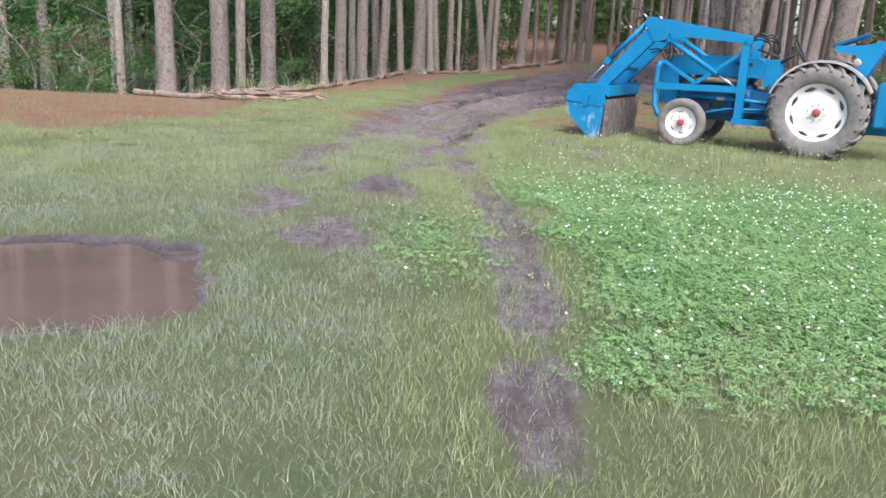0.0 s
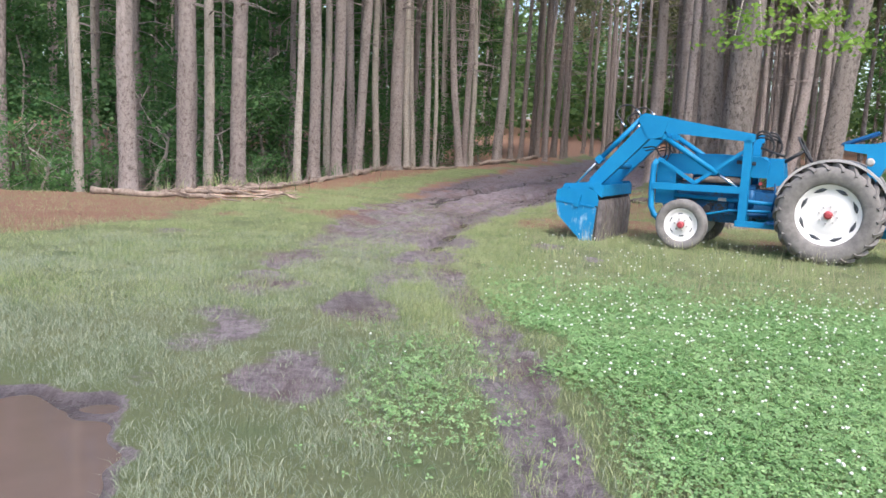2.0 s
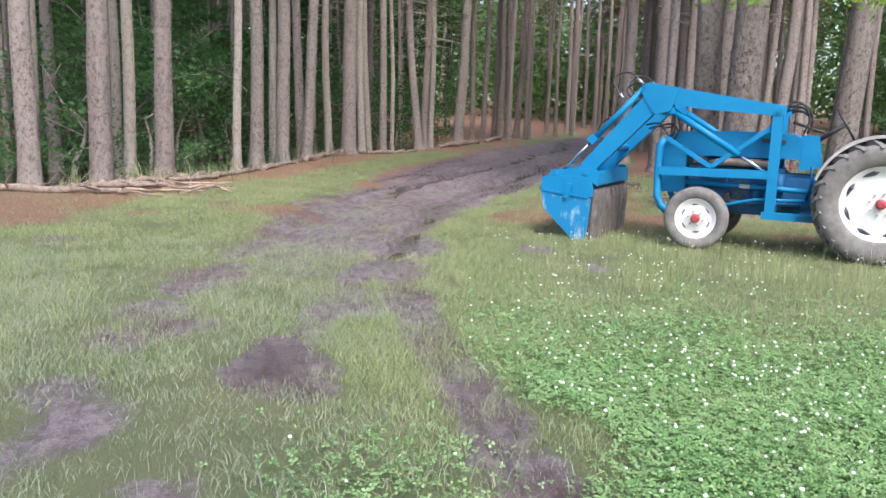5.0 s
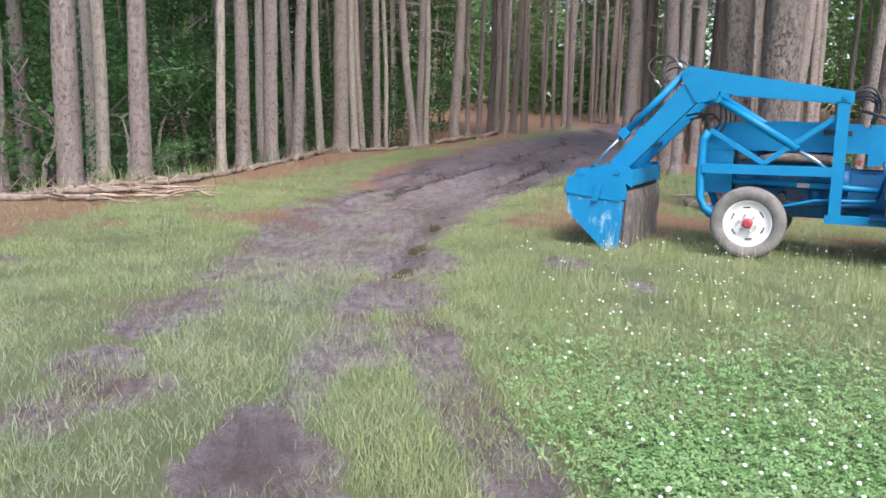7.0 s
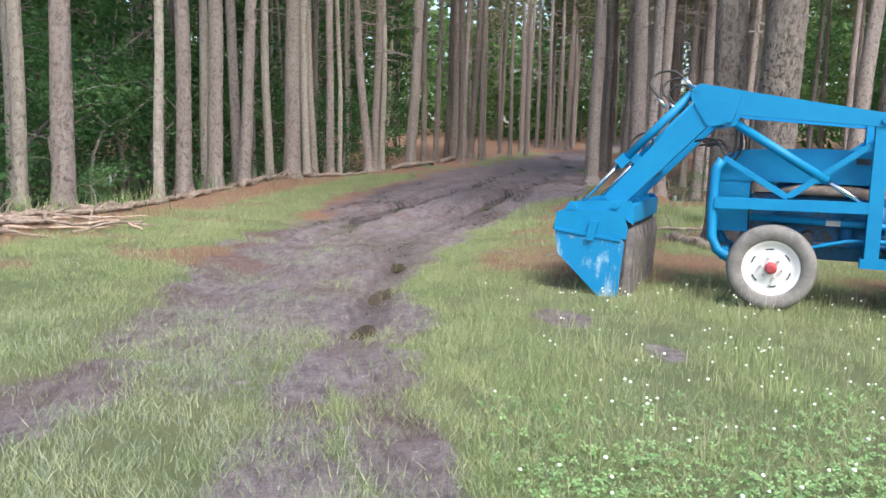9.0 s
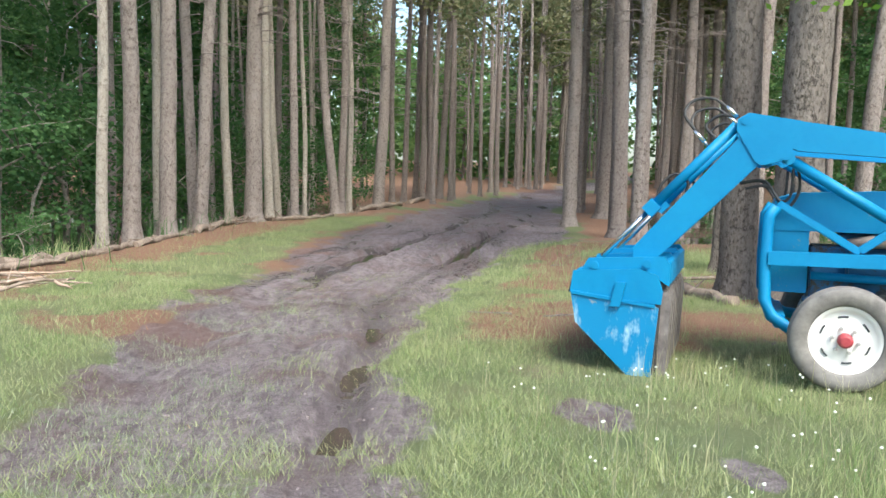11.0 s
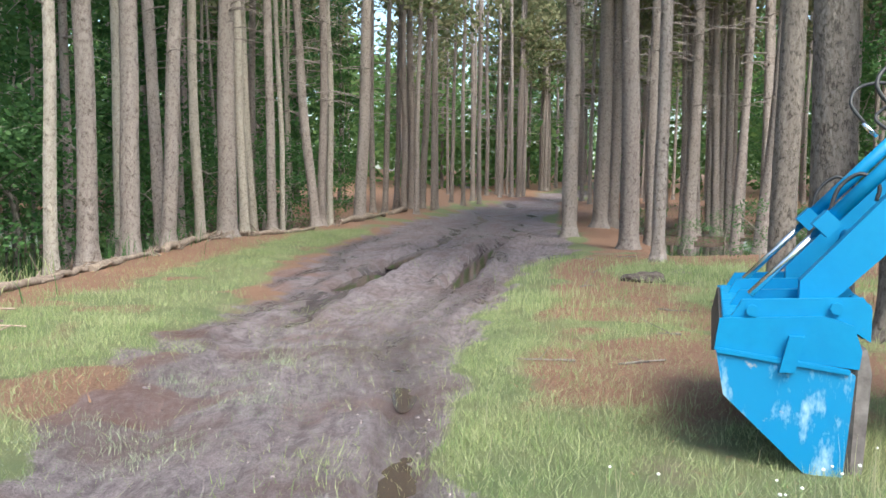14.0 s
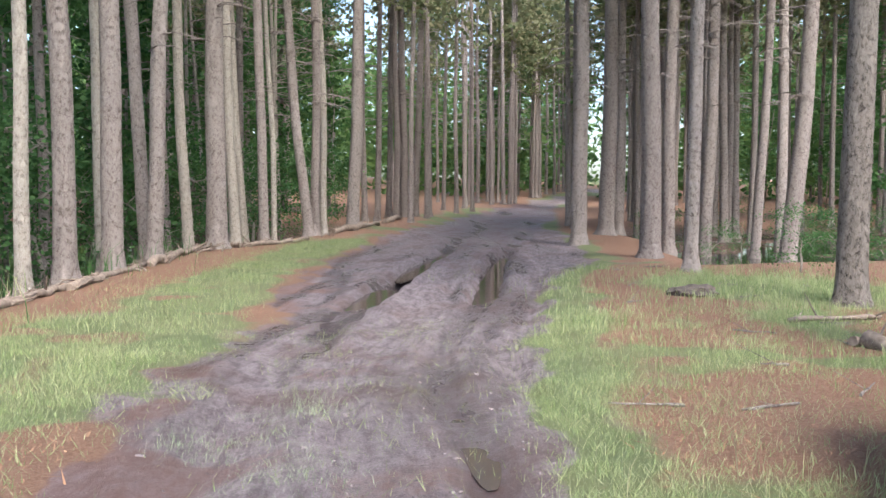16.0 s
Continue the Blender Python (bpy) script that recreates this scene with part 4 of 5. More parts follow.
# rear attachment with its own seat and controls
part("seat", Shape().box((-0.26, 0, 1.68), (0.50, 0.50, 0.05), pose(0, 0, 0, 0, 22, 0)).soften(0.02), M_BLUE_DIRTY, tractor, "flat dark blue operator seat")
part("seat_panel", Shape().prism([(-0.08, 1.60), (-0.45, 1.62), (-0.80, 1.72), (-0.50, 1.12), (-0.40, 1.12), (-0.36, 1.48), (-0.08, 1.52)], -0.32, 0.32).soften(0.012), M_BLUE, tractor)
part("rear_frame", Shape().box((-0.92, 0, 0.80), (0.42, 1.0, 0.62)).box((-0.75, 0, 0.46), (0.5, 0.6, 0.16)).soften(0.03), M_BLUE, tractor)
part("rear_panel_rib", Shape().box((-0.92, 0.515, 0.82), (0.05, 0.03, 0.5)).soften(0.008), M_BLUE, tractor)
part("rear_boom", Shape().beam((-1.05, 0, 1.0), (-1.5, 0, 1.9), 0.16, 0.2).beam((-1.5, 0, 1.9), (-1.75, 0, 0.8), 0.13, 0.16).soften(0.015), M_BLUE, tractor)
for k in range(4):
    part("control_lever", Shape().tube([(-0.66, -0.15 + 0.1 * k, 1.66), (-0.72, -0.15 + 0.1 * k, 1.88)], 0.012), M_RED, tractor, "red control lever")

# loader frame and arms
for s in (-1, 1):
    y0, y1 = (0.36, 0.48) if s > 0 else (-0.48, -0.36)
    ym = (y0 + y1) / 2
    part("loader_post", Shape().prism([(1.06, 0.40), (1.06, 1.64), (1.17, 1.64), (1.17, 0.40)], y0, y1).soften(0.008), M_BLUE, tractor)
    part("loader_rail", Shape().prism([(0.30, 0.39), (0.30, 0.47), (1.20, 0.47), (1.20, 0.39)], y0 + 0.003, y1 + 0.003).soften(0.008), M_BLUE, tractor)
    part("side_rail", Shape().prism([(1.16, 0.85), (1.16, 0.945), (2.40, 0.93), (2.40, 0.835)], y0 + 0.004, y1 - 0.004).soften(0.008), M_BLUE, tractor)
    part("front_guard", Shape().tube([(2.36, ym, 1.26), (2.41, ym, 1.18), (2.42, ym, 0.85), (2.41, ym, 0.58), (2.36, ym, 0.46), (2.24, ym, 0.38), (2.05, ym, 0.36)], 0.045, 10), M_BLUE, tractor)
    part("brace", Shape().beam((2.35, ym, 1.28), (1.80, ym, 0.95), 0.05, 0.055).soften(0.006), M_BLUE, tractor)
    part("brace", Shape().beam((1.14, ym, 1.46), (1.80, ym, 0.96), 0.05, 0.055).soften(0.006), M_BLUE, tractor)
    part("lift_cylinder", Shape().tube([(2.30, ym, 1.60), (1.50, ym, 1.11)], 0.04, 14).tube([(2.30, ym - 0.05, 1.60), (2.30, ym + 0.05, 1.60)], 0.045, 12), M_BLUE, tractor)
    part("lift_rod", Shape().tube([(1.52, ym, 1.12), (1.18, ym, 0.92)], 0.022, 12), M_CHROME, tractor, "shiny steel rod")
    o0, o1 = (0.37, 0.50) if s > 0 else (-0.50, -0.37)
    part("loader_arm", Shape().prism([(1.03, 1.57), (1.03, 1.68), (2.30, 1.875), (2.33, 1.70), (2.24, 1.655)], o0 + 0.012, o1 - 0.012).soften(0.008), M_BLUE, tractor)
    part("arm_knee", Shape().prism([(2.22, 1.865), (2.58, 1.925), (2.655, 1.88), (2.66, 1.80), (2.52, 1.57), (2.48, 1.55), (2.30, 1.59)], o0, o1).soften(0.006), M_BLUE, tractor)
    part("dipper", Shape().prism([(2.48, 1.58), (2.62, 1.77), (3.36, 0.92), (3.36, 0.80), (3.24, 0.78)], o0 + 0.012, o1 - 0.012).soften(0.008), M_BLUE, tractor)
    for x, z in ((2.60, 1.87), (2.33, 1.62), (1.10, 1.63)):
        part("pivot_pin", Shape().lathe([(0.032, -0.072), (0.032, 0.072)], 12, 0), M_BLUE, tractor, "", pose(x, (o0 + o1) / 2, z))
    part("tilt_cylinder", Shape().tube([(2.66, ym, 1.84), (3.26, ym, 1.20)], 0.038, 14).box((3.24, ym, 1.22), (0.10, 0.12, 0.10), pose(0, 0, 0, 0, 47, 0)), M_BLUE, tractor)
    part("tilt_rod", Shape().tube([(3.25, ym, 1.21), (3.60, ym, 0.83)], 0.02, 12), M_CHROME, tractor, "shiny steel rod")
    part("hose_fitting", Shape().tube([(2.66, ym, 1.90), (2.74, ym, 1.98)], 0.018, 8), M_CHROME, tractor, "bright steel hose fitting")
    part("hose_fitting", Shape().tube([(2.88, ym, 1.72), (2.96, ym, 1.80)], 0.016, 8), M_CHROME, tractor, "bright steel hose fitting")
    for path in ([(2.73, ym, 1.97), (2.84, ym - 0.03, 2.04), (2.98, ym - 0.04, 2.02), (3.03, ym, 1.92), (2.95, ym, 1.80)],
                 [(2.66, ym - 0.06, 1.90), (2.78, ym - 0.09, 1.92), (2.88, ym - 0.08, 1.84), (2.80, ym, 1.74)],
                 [(3.22, ym - 0.06, 1.26), (3.18, ym - 0.07, 1.40), (3.08, ym - 0.07, 1.48), (2.99, ym - 0.06, 1.42), (3.0, ym - 0.05, 1.34)],
                 [(2.62, ym - 0.09, 1.42), (2.45, ym - 0.1, 1.44), (2.34, ym - 0.08, 1.30), (2.27, ym - 0.05, 1.34), (2.26, ym, 1.54)],
                 [(2.58, ym - 0.09, 1.38), (2.42, ym - 0.1, 1.40), (2.30, ym - 0.1, 1.24), (2.21, ym - 0.07, 1.38), (2.24, ym, 1.58)]):
        part("hose", Shape().tube(bend(path), 0.011, 8), M_BLACK, tractor, "black hydraulic hose")
    for k in range(3):
        q = 0.04 * k
        part("hose", Shape().tube(bend([(1.06, ym - q, 1.60), (0.98, ym - q, 1.72 - q), (0.86, ym - q, 1.70 - q), (0.79, ym - 0.05 - q, 1.54), (0.84, ym - 0.08 - q, 1.38)]), 0.012, 8), M_BLACK, tractor, "black hydraulic hose")
part("control_stick", Shape().tube([(0.95, 0.42, 1.50), (0.70, 0.44, 1.42), (0.62, 0.45, 1.40)], 0.016), M_BLACK, tractor)
part("cross_tube", Shape().tube([(2.43, -0.44, 1.60), (2.43, 0.44, 1.60)], 0.05, 14), M_BLUE, tractor)
part("cross_tube", Shape().tube([(3.02, -0.44, 1.12), (3.02, 0.44, 1.12)], 0.045, 14), M_BLUE, tractor)
part("cross_beam", Shape().box((1.11, 0, 0.52), (0.10, 0.74, 0.10)).soften(0.008), M_BLUE, tractor)
part("front_bumper", Shape().box((2.30, 0, 0.42), (0.08, 0.84, 0.10)).soften(0.01), M_BLUE, tractor)

# bucket, tipped down on its cutting edge
W = 0.78
bk = Shape()
bk.prism([(3.13, 0.0), (3.17, 0.0), (3.15, 0.62), (3.20, 0.70), (3.28, 0.73), (3.72, 0.70), (3.75, 0.58), (3.79, 0.58), (3.755, 0.735), (3.27, 0.77), (3.15, 0.73), (3.11, 0.62)], -W + 0.012, W - 0.012)
bucket = part("bucket", bk.soften(0.008, 50), M_STEEL_SHADED, tractor, "bare worn steel loader bucket tipped down")
for s in (-1, 1):
    y0, y1 = (W - 0.012, W + 0.012) if s > 0 else (-W - 0.012, -W + 0.012)
    part("end_plate", Shape().prism([(3.765, 0.575), (3.725, 0.36), (3.34, 0.0), (3.165, -0.015), (3.125, 0.50), (3.15, 0.515)], y0, y1).soften(0.005), M_SCRAPED, bucket, "scraped blue side plate")
    part("edge_strip", Shape().beam((3.15, s * (W + 0.016), 0.515), (3.765, s * (W + 0.016), 0.585), 0.02, 0.03).soften(0.005), M_BLUE, bucket)
    part("corner_plate", Shape().prism([(3.775, 0.585), (3.755, 0.745), (3.27, 0.78), (3.14, 0.74), (3.10, 0.62), (3.11, 0.53)], s * W - 0.02, s * W + 0.006).soften(0.005), M_BLUE, bucket)
    part("stiffener", Shape().prism([(3.47, 0.50), (3.43, 0.68), (3.36, 0.68), (3.40, 0.50)], *((W + 0.008, W + 0.045) if s > 0 else (-W - 0.045, -W - 0.008))).soften(0.01), M_BLUE, bucket)
    part("mount_ear", Shape().prism([(3.72, 0.715), (3.65, 0.84), (3.10, 0.875), (3.06, 0.82), (3.06, 0.66), (3.12, 0.70)], s * 0.735 - 0.02, s * 0.735 + 0.02).soften(0.008), M_BLUE, bucket)
    part("mount_ear", Shape().prism([(3.72, 0.715), (3.65, 0.84), (3.10, 0.875), (3.06, 0.82), (3.06, 0.66), (3.12, 0.70)], s * 0.30 - 0.02, s * 0.30 + 0.02).soften(0.008), M_BLUE, bucket)
    part("pin_bolt", Shape().lathe([(0.03, -0.05), (0.03, 0.05)], 8), M_BLUE, bucket, "", pose(3.60, s * 0.735, 0.79))
    part("pin_bolt", Shape().lathe([(0.03, -0.05), (0.03, 0.05)], 8), M_BLUE, bucket, "", pose(3.22, s * 0.735, 0.82))
part("back_band", Shape().box((3.08, 0, 0.755), (0.05, 1.42, 0.17)).soften(0.008), M_BLUE, bucket)
part("top_lip", Shape().box((3.42, 0, 0.755), (0.64, 1.44, 0.03), pose(0, 0, 0, 0, 3, 0)).soften(0.006), M_BLUE, bucket)
for k in range(7):
    y = -0.66 + 0.22 * k
    part("wear_rib", Shape().prism([(3.135, -0.02), (3.07, 0.0), (3.045, 0.5), (3.07, 0.62), (3.135, 0.62)], y - 0.075, y + 0.075).soften(0.012), M_STEEL, bucket, "worn steel rib")

# ---- logs, sticks and lumps ----
def log(points, r0, r1, label, name="fallen_log", mat=M_WOOD, stubs=2, seed=0):
    r = np.random.default_rng(seed)
    s = Shape()
    n = len(points)
    pts = [(x, y, ground_z(x, y) + r0 * 0.75 + dz) for x, y, dz in points]
    fine = []
    for i in range(n - 1):
        for k in range(5):
            p = Vector(pts[i]).lerp(Vector(pts[i + 1]), k / 5)
            fine.append(p + Vector(r.normal(0, r0 * 0.3, 3)))
    fine.append(Vector(pts[-1]))
    s.tube(fine, [r0 + (r1 - r0) * i / (len(fine) - 1) + float(r.normal(0, r0 * 0.13)) for i in range(len(fine))], 10)
    for _ in range(stubs):
        p = fine[int(r.integers(1, len(fine) - 1))]
        s.tube([p, p + Vector((r.normal(0, 0.2), r.normal(0, 0.2), abs(r.normal(0.12, 0.1))))], [r0 * 0.35, r0 * 0.12], 5)
    me = s.mesh(name, mat)
    tagged(new(name, me), label, "log", "fallen wood along the bank")


log([(-6.6, 17.5, 0), (-5.4, 17.35, 0), (-4.2, 17.5, 0.02)], 0.07, 0.04, "long pale fallen log at the grass edge", seed=1)
log([(-5.0, 17.9, 0.04), (-4.2, 18.2, 0.08), (-3.5, 18.5, 0.0)], 0.05, 0.025, "broken grey branch on the bank", "fallen_branch", seed=2)
log([(-4.9, 18.4, 0.02), (-4.1, 18.0, 0.1), (-3.7, 17.8, 0.12)], 0.045, 0.02, "broken grey branch on the bank", "fallen_branch", seed=3)
log([(-4.1, 20.2, 0), (-3.6, 21.4, 0), (-3.3, 22.8, 0), (-3.05, 24.2, 0)], 0.075, 0.05, "long weathered log lying along the bank", seed=4)
log([(-3.0, 24.0, 0), (-2.75, 26.0, 0), (-2.45, 28.0, 0)], 0.07, 0.05, "long weathered log lying along the bank", seed=5)
log([(-2.4, 27.9, 0), (-2.0, 30.2, 0), (-1.55, 32.2, 0)], 0.09, 0.05, "long weathered log lying along the bank", seed=6)
log([(-0.9, 33.3, 0), (0.2, 34.6, 0), (1.2, 36.2, 0)], 0.08, 0.05, "weathered log lying along the bank", seed=7)
log([(2.4, 40.0, 0), (3.6, 42.6, 0), (4.6, 44.6, 0)], 0.12, 0.08, "weathered log lying along the bank", seed=8)
log([(5.2, 46.5, 0), (6.4, 49.5, 0)], 0.13, 0.09, "weathered log lying along the bank", seed=9)
log([(-3.5, 21.0, 0), (-3.9, 19.9, 0.05), (-4.6, 19.1, 0)], 0.05, 0.03, "thin grey branch beside the log", "fallen_branch", seed=10)
log([(-3.7, 21.8, 0), (-3.2, 23.0, 0.05)], 0.045, 0.02, "thin grey branch beside the log", "fallen_branch", seed=11)
log([(4.85, 17.8, 0), (4.95, 16.7, 0)], 0.075, 0.065, "short cut log in the needles by the old pine", seed=12, stubs=1)
log([(4.7, 17.9, 0), (5.25, 17.7, 0.0)], 0.05, 0.03, "short stick in the needles", "fallen_branch", seed=13, stubs=1)
log([(5.1, 19.3, 0), (5.9, 19.1, 0.03), (6.3, 19.3, 0)], 0.035, 0.015, "thin dead stick on the needles", "fallen_branch", seed=14)
for i in range(120):
    yy = float(17.6 + 26 * rng.random() ** 1.7)
    xx = float(bank(yy)) + float(rng.normal(-0.1, 0.35))
    a, n = float(rng.uniform(0.8, 2.2)), float(rng.uniform(0.3, 0.9))
    log([(xx, yy, 0), (xx + n * math.cos(a), yy + n * math.sin(a), float(rng.uniform(0, 0.12)))], 0.022, 0.009, "dead twig lying along the bank", "twig", M_WOOD, 1, 600 + i)
for i in range(16):
    xx, yy = float(rng.uniform(-5.6, -3.4)), float(rng.uniform(17.4, 19.2))
    a, n = float(rng.normal(0.25, 0.35)), float(rng.uniform(0.6, 1.6))
    log([(xx, yy, 0.02), (xx + 0.5 * n * math.cos(a), yy + 0.5 * n * math.sin(a), float(rng.uniform(0.02, 0.12))), (xx + n * math.cos(a), yy + n * math.sin(a), float(rng.uniform(0, 0.1)))], float(rng.uniform(0.02, 0.045)), 0.012,
        "dead branch in the brush pile at the trunks", "fallen_branch", M_WOOD if i % 3 else M_RUST, 2, 800 + i)
for i in range(26):
    yy = float(rng.uniform(14.2, 27))
    xx = float(road_right(yy)) + float(rng.uniform(0.3, 4.5))
    a, n = float(rng.uniform(0, 6.3)), float(rng.uniform(0.15, 0.5))
    log([(xx, yy, 0), (xx + n * math.cos(a), yy + n * math.sin(a), 0.01)], 0.011, 0.005, "small brown twig on the needles", "twig", M_BARK, 1, 460 + i)
for i, (x, y, d) in enumerate(((-1.55, 32.3, 0.5), (-0.75, 33.6, 0.35), (-2.2, 29.0, 0.3))):
    s = Shape()
    for k in range(30):
        a, n = float(rng.uniform(0, 6.28)), float(rng.uniform(0.15, 0.5)) * d * 2
        s.tube([(0.7 * d * math.cos(a) * 0.5, 0.7 * d * math.sin(a) * 0.5, 0.1 * float(rng.random())), (n * math.cos(a), n * math.sin(a), 0.05 + 0.15 * float(rng.random()))], [0.02, 0.006], 4)
    o = new("bark_heap", s.mesh("bark_heap", M_WOOD))
    o.location = (x, y - 0.25, ground_z(x, y - 0.25))
    tagged(o, "heap of split pale bark at a pine's foot", "debris", kind="stuff")
# a mound of mud beside the track
s = Shape()
bmesh.ops.create_icosphere(s.bm, subdivisions=4, radius=0.3)
for vert in s.bm.verts:
    k = 1 + 0.35 * noise.noise(vert.co * 5) + 0.15 * noise.noise(vert.co * 14)
    vert.co = Vector((vert.co.x * 1.25 * k, vert.co.y * 0.8 * k, vert.co.z * 0.42 * k))
M_CLOD = plain_mat("dark_mud", (0.05, 0.04, 0.035), (0.12, 0.095, 0.08), 0.9, 0, 14, 0.5)
o = new("mud_mound", s.mesh("mud_mound", M_CLOD))
o.location = (5.4, 21.7, ground_z(5.4, 21.7) + 0.02)
tagged(o, "lump of dark wet mud beside the track", "mound")

# ---- grass, clover and litter ----
def blades(name, count, x0, x1, y0, y1, density, height, width, mat, label, seed, bend=0.5, segs=True):
    """Bent tapering blades, thinned by a density function of x and y."""
    r = np.random.default_rng(seed)
    x, y = r.uniform(x0, x1, count), r.uniform(y0, y1, count)
    edge = soft(x - x0, 0, 0.9) * soft(x1 - x, 0, 0.9) * soft(y - y0, 0, 0.9) * soft(y1 - y, 0, 0.9)
    keep = r.random(count) < density(x, y) * edge
    x, y = x[keep], y[keep]
    n = len(x)
    z = land(x, y) - 0.006
    h = height * r.uniform(0.4, 1.3, n) * (1 + 0.35 * vnoise(x, y, 0.6, seed) + 0.35 * vnoise(x, y, 0.17, seed + 1))
    a, b = r.uniform(0, 2 * np.pi, n), r.uniform(0, 2 * np.pi, n)
    w = width * r.uniform(0.6, 1.2, n)
    ln = h * bend * r.uniform(0.2, 1.5, n)
    px, py, lx, ly = np.cos(a) * w / 2, np.sin(a) * w / 2, np.cos(b) * ln, np.sin(b) * ln
    one = lambda sx, fl, fz: np.stack([x + sx * px + fl * lx, y + sx * py + fl * ly, z + fz * h], -1)
    if segs:
        v = np.stack([one(-1, 0, 0), one(1, 0, 0), one(-0.75, 0.3, 0.6), one(0.75, 0.3, 0.6), one(0, 1, 0.95)], 1).reshape(-1, 3)
        k = np.arange(n)[:, None, None] * 5
        f = (k + np.array([[0, 1, 2], [1, 3, 2], [2, 3, 4]])[None]).reshape(-1, 3)
    else:
        v = np.stack([one(-1, 0, 0), one(1, 0, 0), one(0, 1, 1)], 1).reshape(-1, 3)
        f = np.arange(n * 3).reshape(-1, 3)
    tagged(new(name, np_mesh(name, v, f, mat)), label, "grass", kind="stuff")
    return n


def turf_density(x, y):
    mud, turf, needle, wet = zones(x, y)
    return np.clip((1 - 0.97 * mud) ** 0.9 * (1 - 0.85 * needle) * (1 - 0.6 * in_clover(x, y)) * (1 - soft(swampy(x, y), 0.1, 0.4)) * (1 - soft(pond_dip(x, y), 0.15, 0.5)) * (0.62 + 0.5 * vnoise(x, y, 0.5, 21) + 0.45 * vnoise(x, y, 0.14, 22)), 0, 1)


def tufts(x, y):
    g = 0.0
    for px, py, q in ((-1.25, 12.7, 0.4), (-0.65, 13.3, 0.35), (-1.15, 14.7, 0.4), (-0.35, 15.6, 0.28), (-0.9, 11.4, 0.45), (-0.25, 17.0, 0.3), (-0.75, 16.4, 0.3), (-0.3, 12.2, 0.25)):
        g = np.maximum(g, np.exp(-(np.hypot(x - px, y - py) / q) ** 2))
    return np.clip(g * (0.8 + 0.7 * vnoise(x, y, 0.2, 65)) * (1 - np.exp(-((x - rut_right(y)) / 0.3) ** 4)), 0, 1)


dull = lambda x, y: (1 - soft(x + 0.3 * vnoise(x, y, 0.8, 41), -0.6, 0.4) * 0.8) * (0.35 + 0.65 * (1 - soft(y, 9, 14)))
blades("lawn_grass", 340000, -4.6, 5.0, 0.6, 9.2, lambda x, y: turf_density(x, y) * (1 - dull(x, y)), 0.055, 0.0038, M_GRASS, "short green lawn grass", 51, 0.8)
blades("trampled_grass", 360000, -5.0, 2.4, 0.6, 13.0, lambda x, y: turf_density(x, y) * dull(x, y), 0.055, 0.0040, M_GRASS_DULL, "trampled grey-green grass dusted with mud", 52, 1.1)
blades("meadow_grass", 620000, -0.8, 9.2, 6.8, 21.0, lambda x, y: turf_density(x, y), 0.062, 0.0042, M_GRASS, "longer meadow grass around the tractor", 53, 0.9, False)
blades("verge_grass", 420000, -10.0, 1.6, 7.2, 20.5, lambda x, y: turf_density(x, y), 0.065, 0.0052, M_GRASS, "green verge grass beside the track", 54, 0.9, False)
blades("bank_grass", 150000, -5.0, 4.0, 16.5, 37, lambda x, y: turf_density(x, y) * soft(road_left(y) - x, 0, 0.3) * soft(x - bank(y), 0, 0.4), 0.10, 0.006, M_GRASS, "tall grass along the bank", 55, 0.6, False)
blades("forest_grass", 80000, 2.0, 11, 16, 27, lambda x, y: turf_density(x, y) * (0.5 + np.exp(-(np.hypot(x - 6.9, (y - 22.4) * 0.8) / 1.9) ** 4)), 0.12, 0.008, M_GRASS, "bright green grass under the pines", 56, 0.6)
blades("track_grass", 120000, -3.0, 1.8, 9.3, 19, tufts, 0.05, 0.0034, M_GRASS_DULL, "thin grass tufts on the muddy track", 57, 1.2)
blades("seed_heads", 9000, 0.6, 8.0, 8.0, 15.5, lambda x, y: turf_density(x, y) * 0.6, 0.24, 0.004, M_STRAW, "pale seed stalks standing in the grass", 58, 0.25)
clumps = lambda x, y: soft(vnoise(x, y, 0.55, 92), 0.25, 0.75) * turf_density(x, y)
blades("tall_weeds", 26000, 0.2, 5.2, 9.5, 15.5, clumps, 0.15, 0.006, M_GRASS, "clumps of taller weeds in the grass by the loader bucket", 66, 0.45)
blades("bank_weeds", 9000, -9.0, -2.8, 17.4, 24.0, lambda x, y: soft(vnoise(x, y, 0.6, 93), 0.2, 0.7) * np.exp(-((x - bank(y) + 0.3) / 0.5) ** 2), 0.32, 0.014, M_GRASS, "bright weeds between the trunks on the bank", 67, 0.5)
blades("wetland_grass", 26000, -14, 0, 18, 40, lambda x, y: np.exp(-((x - bank(y) + 1.0) / 0.9) ** 2) * soft(vnoise(x, y, 1.2, 62), 0.1, 0.6), 0.45, 0.016, M_LEAF, "dark tall grass at the water", 59, 0.5)
blades("fallen_needles", 200000, -9, 9, 11, 30, lambda x, y: (zones(x, y)[2] * (1 - zones(x, y)[0])) ** 1.5, 0.016, 0.014, M_FALLEN, "rust-brown fallen pine needles", 60, 5.0, False)

blades("road_straw", 26000, -2.6, 9, 8.5, 34, lambda x, y: zones(x, y)[0] * (0.35 + 0.6 * vnoise(x, y, 0.7, 63)), 0.010, 0.006, M_STRAW, "pale dead straw and needles trodden into the mud", 64, 7.0, False)


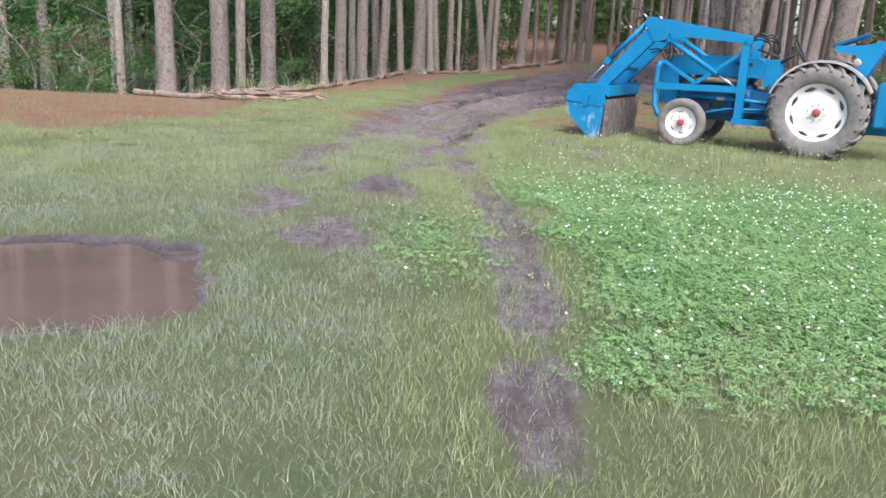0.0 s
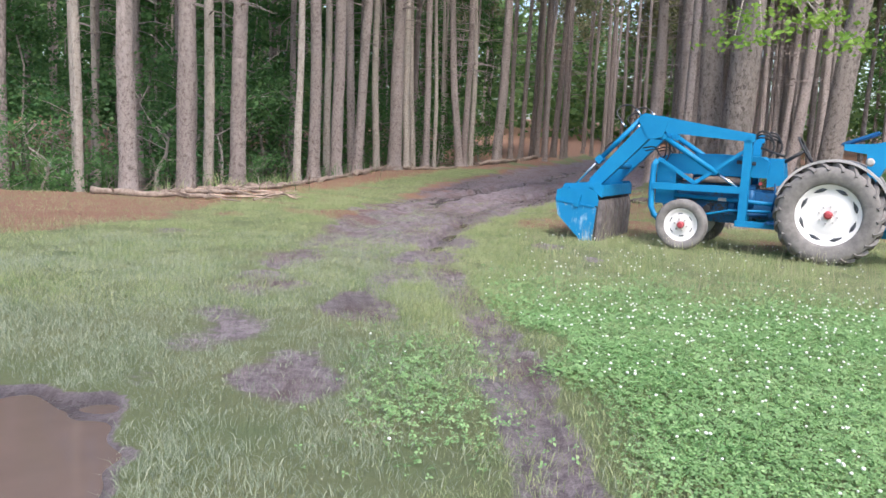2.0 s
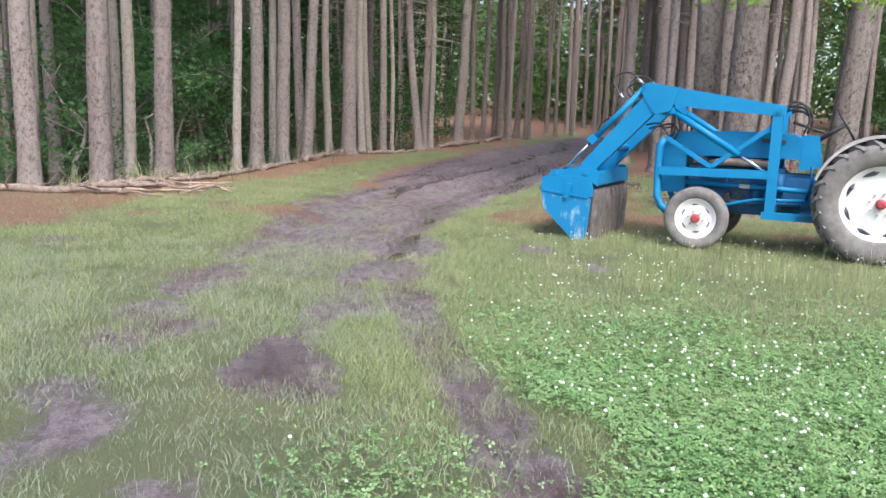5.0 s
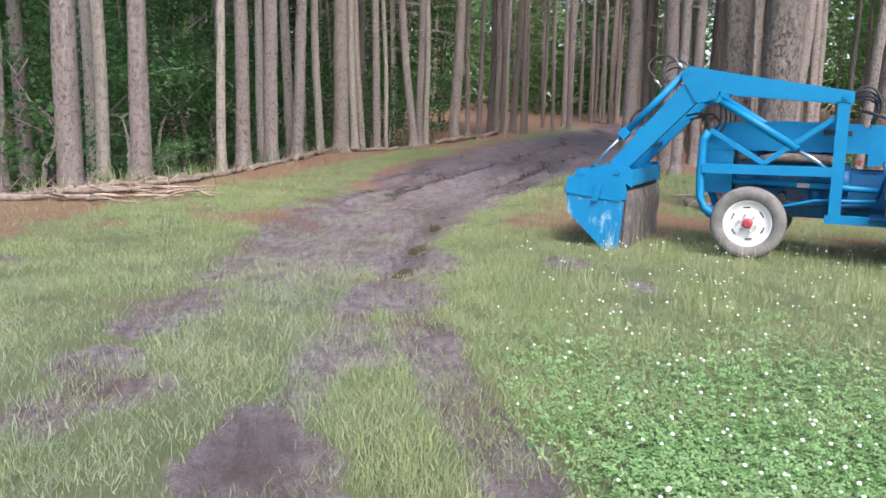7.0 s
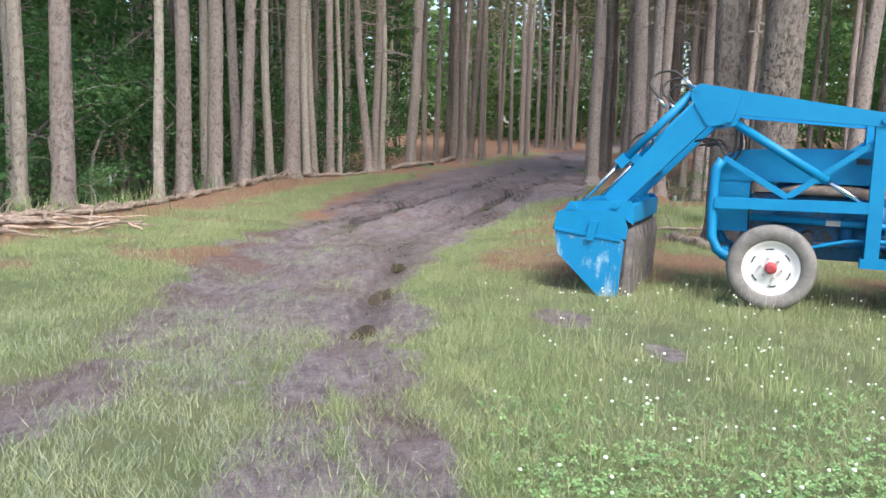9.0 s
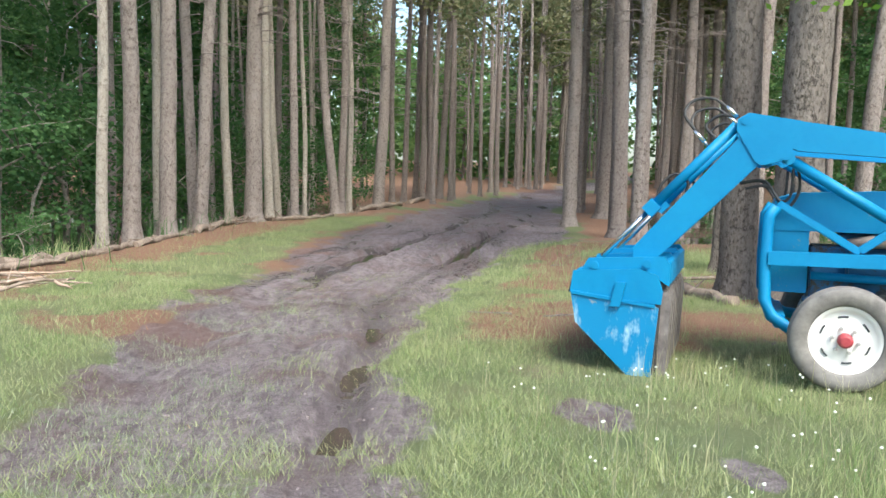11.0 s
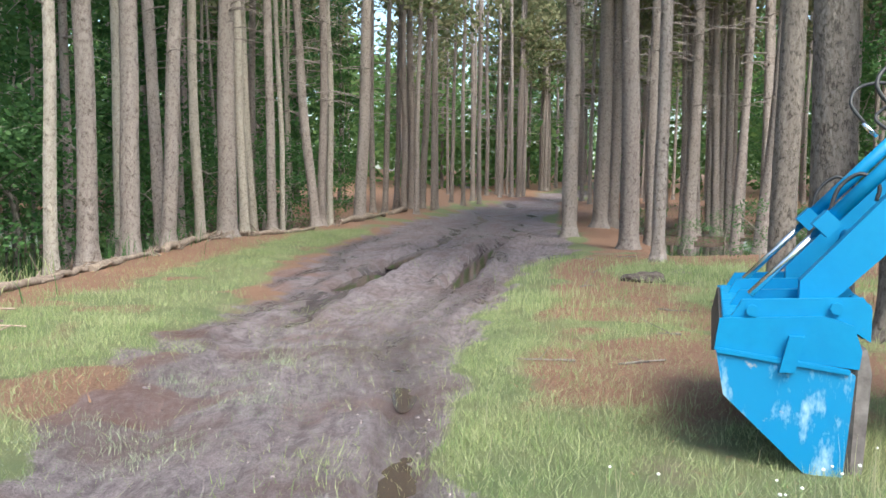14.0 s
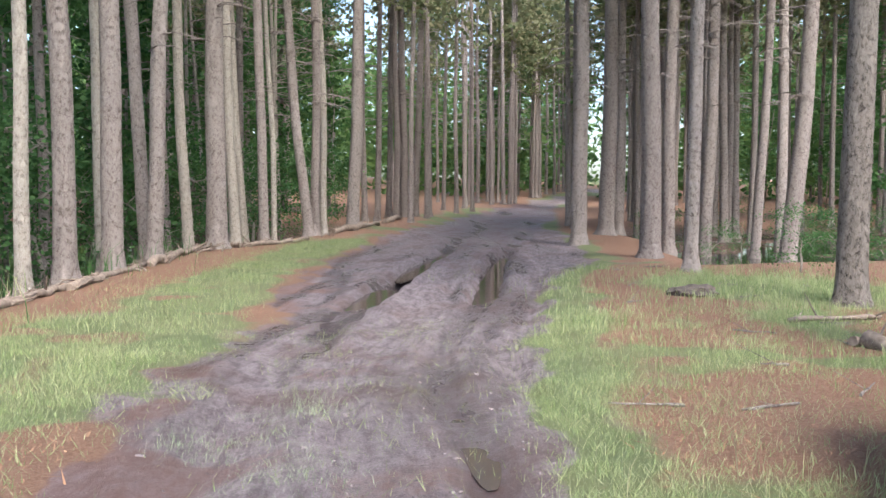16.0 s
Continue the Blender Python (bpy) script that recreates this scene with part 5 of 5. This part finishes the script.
def clods():
    """Small lumps of mud thrown up along the track."""
    r = np.random.default_rng(81)
    y = r.uniform(8.5, 36, 9000)
    x = rut_right(y) + r.normal(-0.2, 1.0, len(y))
    keep = r.random(len(x)) < zones(x, y)[0] * (0.25 + 0.75 * np.exp(-(np.abs(np.abs(x - rut_right(y)) - 0.28) / 0.2) ** 2))
    x, y = x[keep], y[keep]
    t = Shape()
    bmesh.ops.create_icosphere(t.bm, subdivisions=1, radius=1)
    base = np.array([q.co[:] for q in t.bm.verts])
    tri = np.array([[q.index for q in p.verts] for p in t.bm.faces])
    t.bm.free()
    n, m = len(x), len(base)
    size = r.gamma(2.0, 0.0022, n) + 0.003
    shape = base[None] * (1 + r.normal(0, 0.22, (n, m, 1))) * size[:, None, None] * np.stack([r.uniform(0.8, 1.8, n), r.uniform(0.8, 1.8, n), r.uniform(0.35, 0.7, n)], -1)[:, None, :]
    v = (np.stack([x, y, land(x, y) - 0.002], -1)[:, None, :] + shape).reshape(-1, 3)
    f = (np.arange(n)[:, None, None] * m + tri[None]).reshape(-1, 3)
    tagged(new("mud_clods", np_mesh("mud_clods", v, f, M_CLODS)), "small grey-brown mud clods along the ruts", "mud", kind="stuff")


M_CLODS = plain_mat("grey_mud", (0.12, 0.095, 0.095), (0.24, 0.195, 0.195), 0.8, 0, 9, 0.4)
clods()


def clover():
    r = np.random.default_rng(71)
    x, y = r.uniform(-0.8, 6.0, 250000), r.uniform(3.0, 10.6, 250000)
    keep = r.random(len(x)) < in_clover(x, y) * (1 - 0.55 * soft(y, 7.5, 10)) * 0.85
    x, y = x[keep], y[keep]
    n = len(x)
    z = land(x, y) + r.uniform(0.015, 0.075, n) * (0.75 + 0.3 * vnoise(x, y, 0.4, 72))
    a, s = r.uniform(0, 6.28, n), r.uniform(0.007, 0.0145, n)
    tx, ty = r.normal(0, 0.3, n), r.normal(0, 0.3, n)
    vs = []
    for k in range(3):
        b = a + k * 2.094
        for d, o in ((0.1, 0.0), (1.0, 0.62), (1.75, 0.0), (1.0, -0.62)):
            lx, ly = s * (d * np.cos(b) - o * np.sin(b)), s * (d * np.sin(b) + o * np.cos(b))
            vs.append(np.stack([x + lx, y + ly, z + tx * lx + ty * ly + (0.18 * s if o else 0)], -1))
    v = np.stack(vs, 1).reshape(-1, 3)
    tagged(new("clover", np_mesh("clover", v, np.arange(len(v)).reshape(-1, 4), M_CLOVER)), "dense bright green clover patch", "clover", kind="stuff")
    m = r.random(n) < 0.012 * (0.45 + 0.8 * soft(y, 5, 9))
    fx, fy = np.concatenate([x[m], r.uniform(1.2, 5.5, 260)]), np.concatenate([y[m], r.uniform(9.0, 13.5, 260)])
    ok = r.random(len(fx)) < np.where(fy > 9, turf_density(fx, fy) + 0.2, 1)
    fx, fy = fx[ok], fy[ok]
    fz = land(fx, fy) + r.uniform(0.06, 0.13, len(fx))
    t = Shape()
    bmesh.ops.create_icosphere(t.bm, subdivisions=1, radius=1)
    base = np.array([q.co[:] for q in t.bm.verts])
    tri = np.array([[q.index for q in p.verts] for p in t.bm.faces])
    t.bm.free()
    rad = r.uniform(0.0065, 0.0115, len(fx))
    c = np.stack([fx, fy, fz], -1)
    v = (c[:, None, :] + base[None] * rad[:, None, None] * (1, 1, 0.85)).reshape(-1, 3)
    f = (np.arange(len(fx))[:, None, None] * len(base) + tri[None]).reshape(-1, 3)
    tagged(new("clover_blossoms", np_mesh("clover_blossoms", v, f, M_BLOOM, True)), "small round white clover blossoms", "flowers", kind="stuff")
    st = np.stack([c + (0.0012, 0, 0), c - (0.0012, 0, 0), np.stack([fx, fy, land(fx, fy) - 0.005], -1)], 1).reshape(-1, 3)
    tagged(new("clover_stalks", np_mesh("clover_stalks", st, np.arange(len(st)).reshape(-1, 3), M_CLOVER)), "thin green clover stalks", "flowers", kind="stuff")


clover()
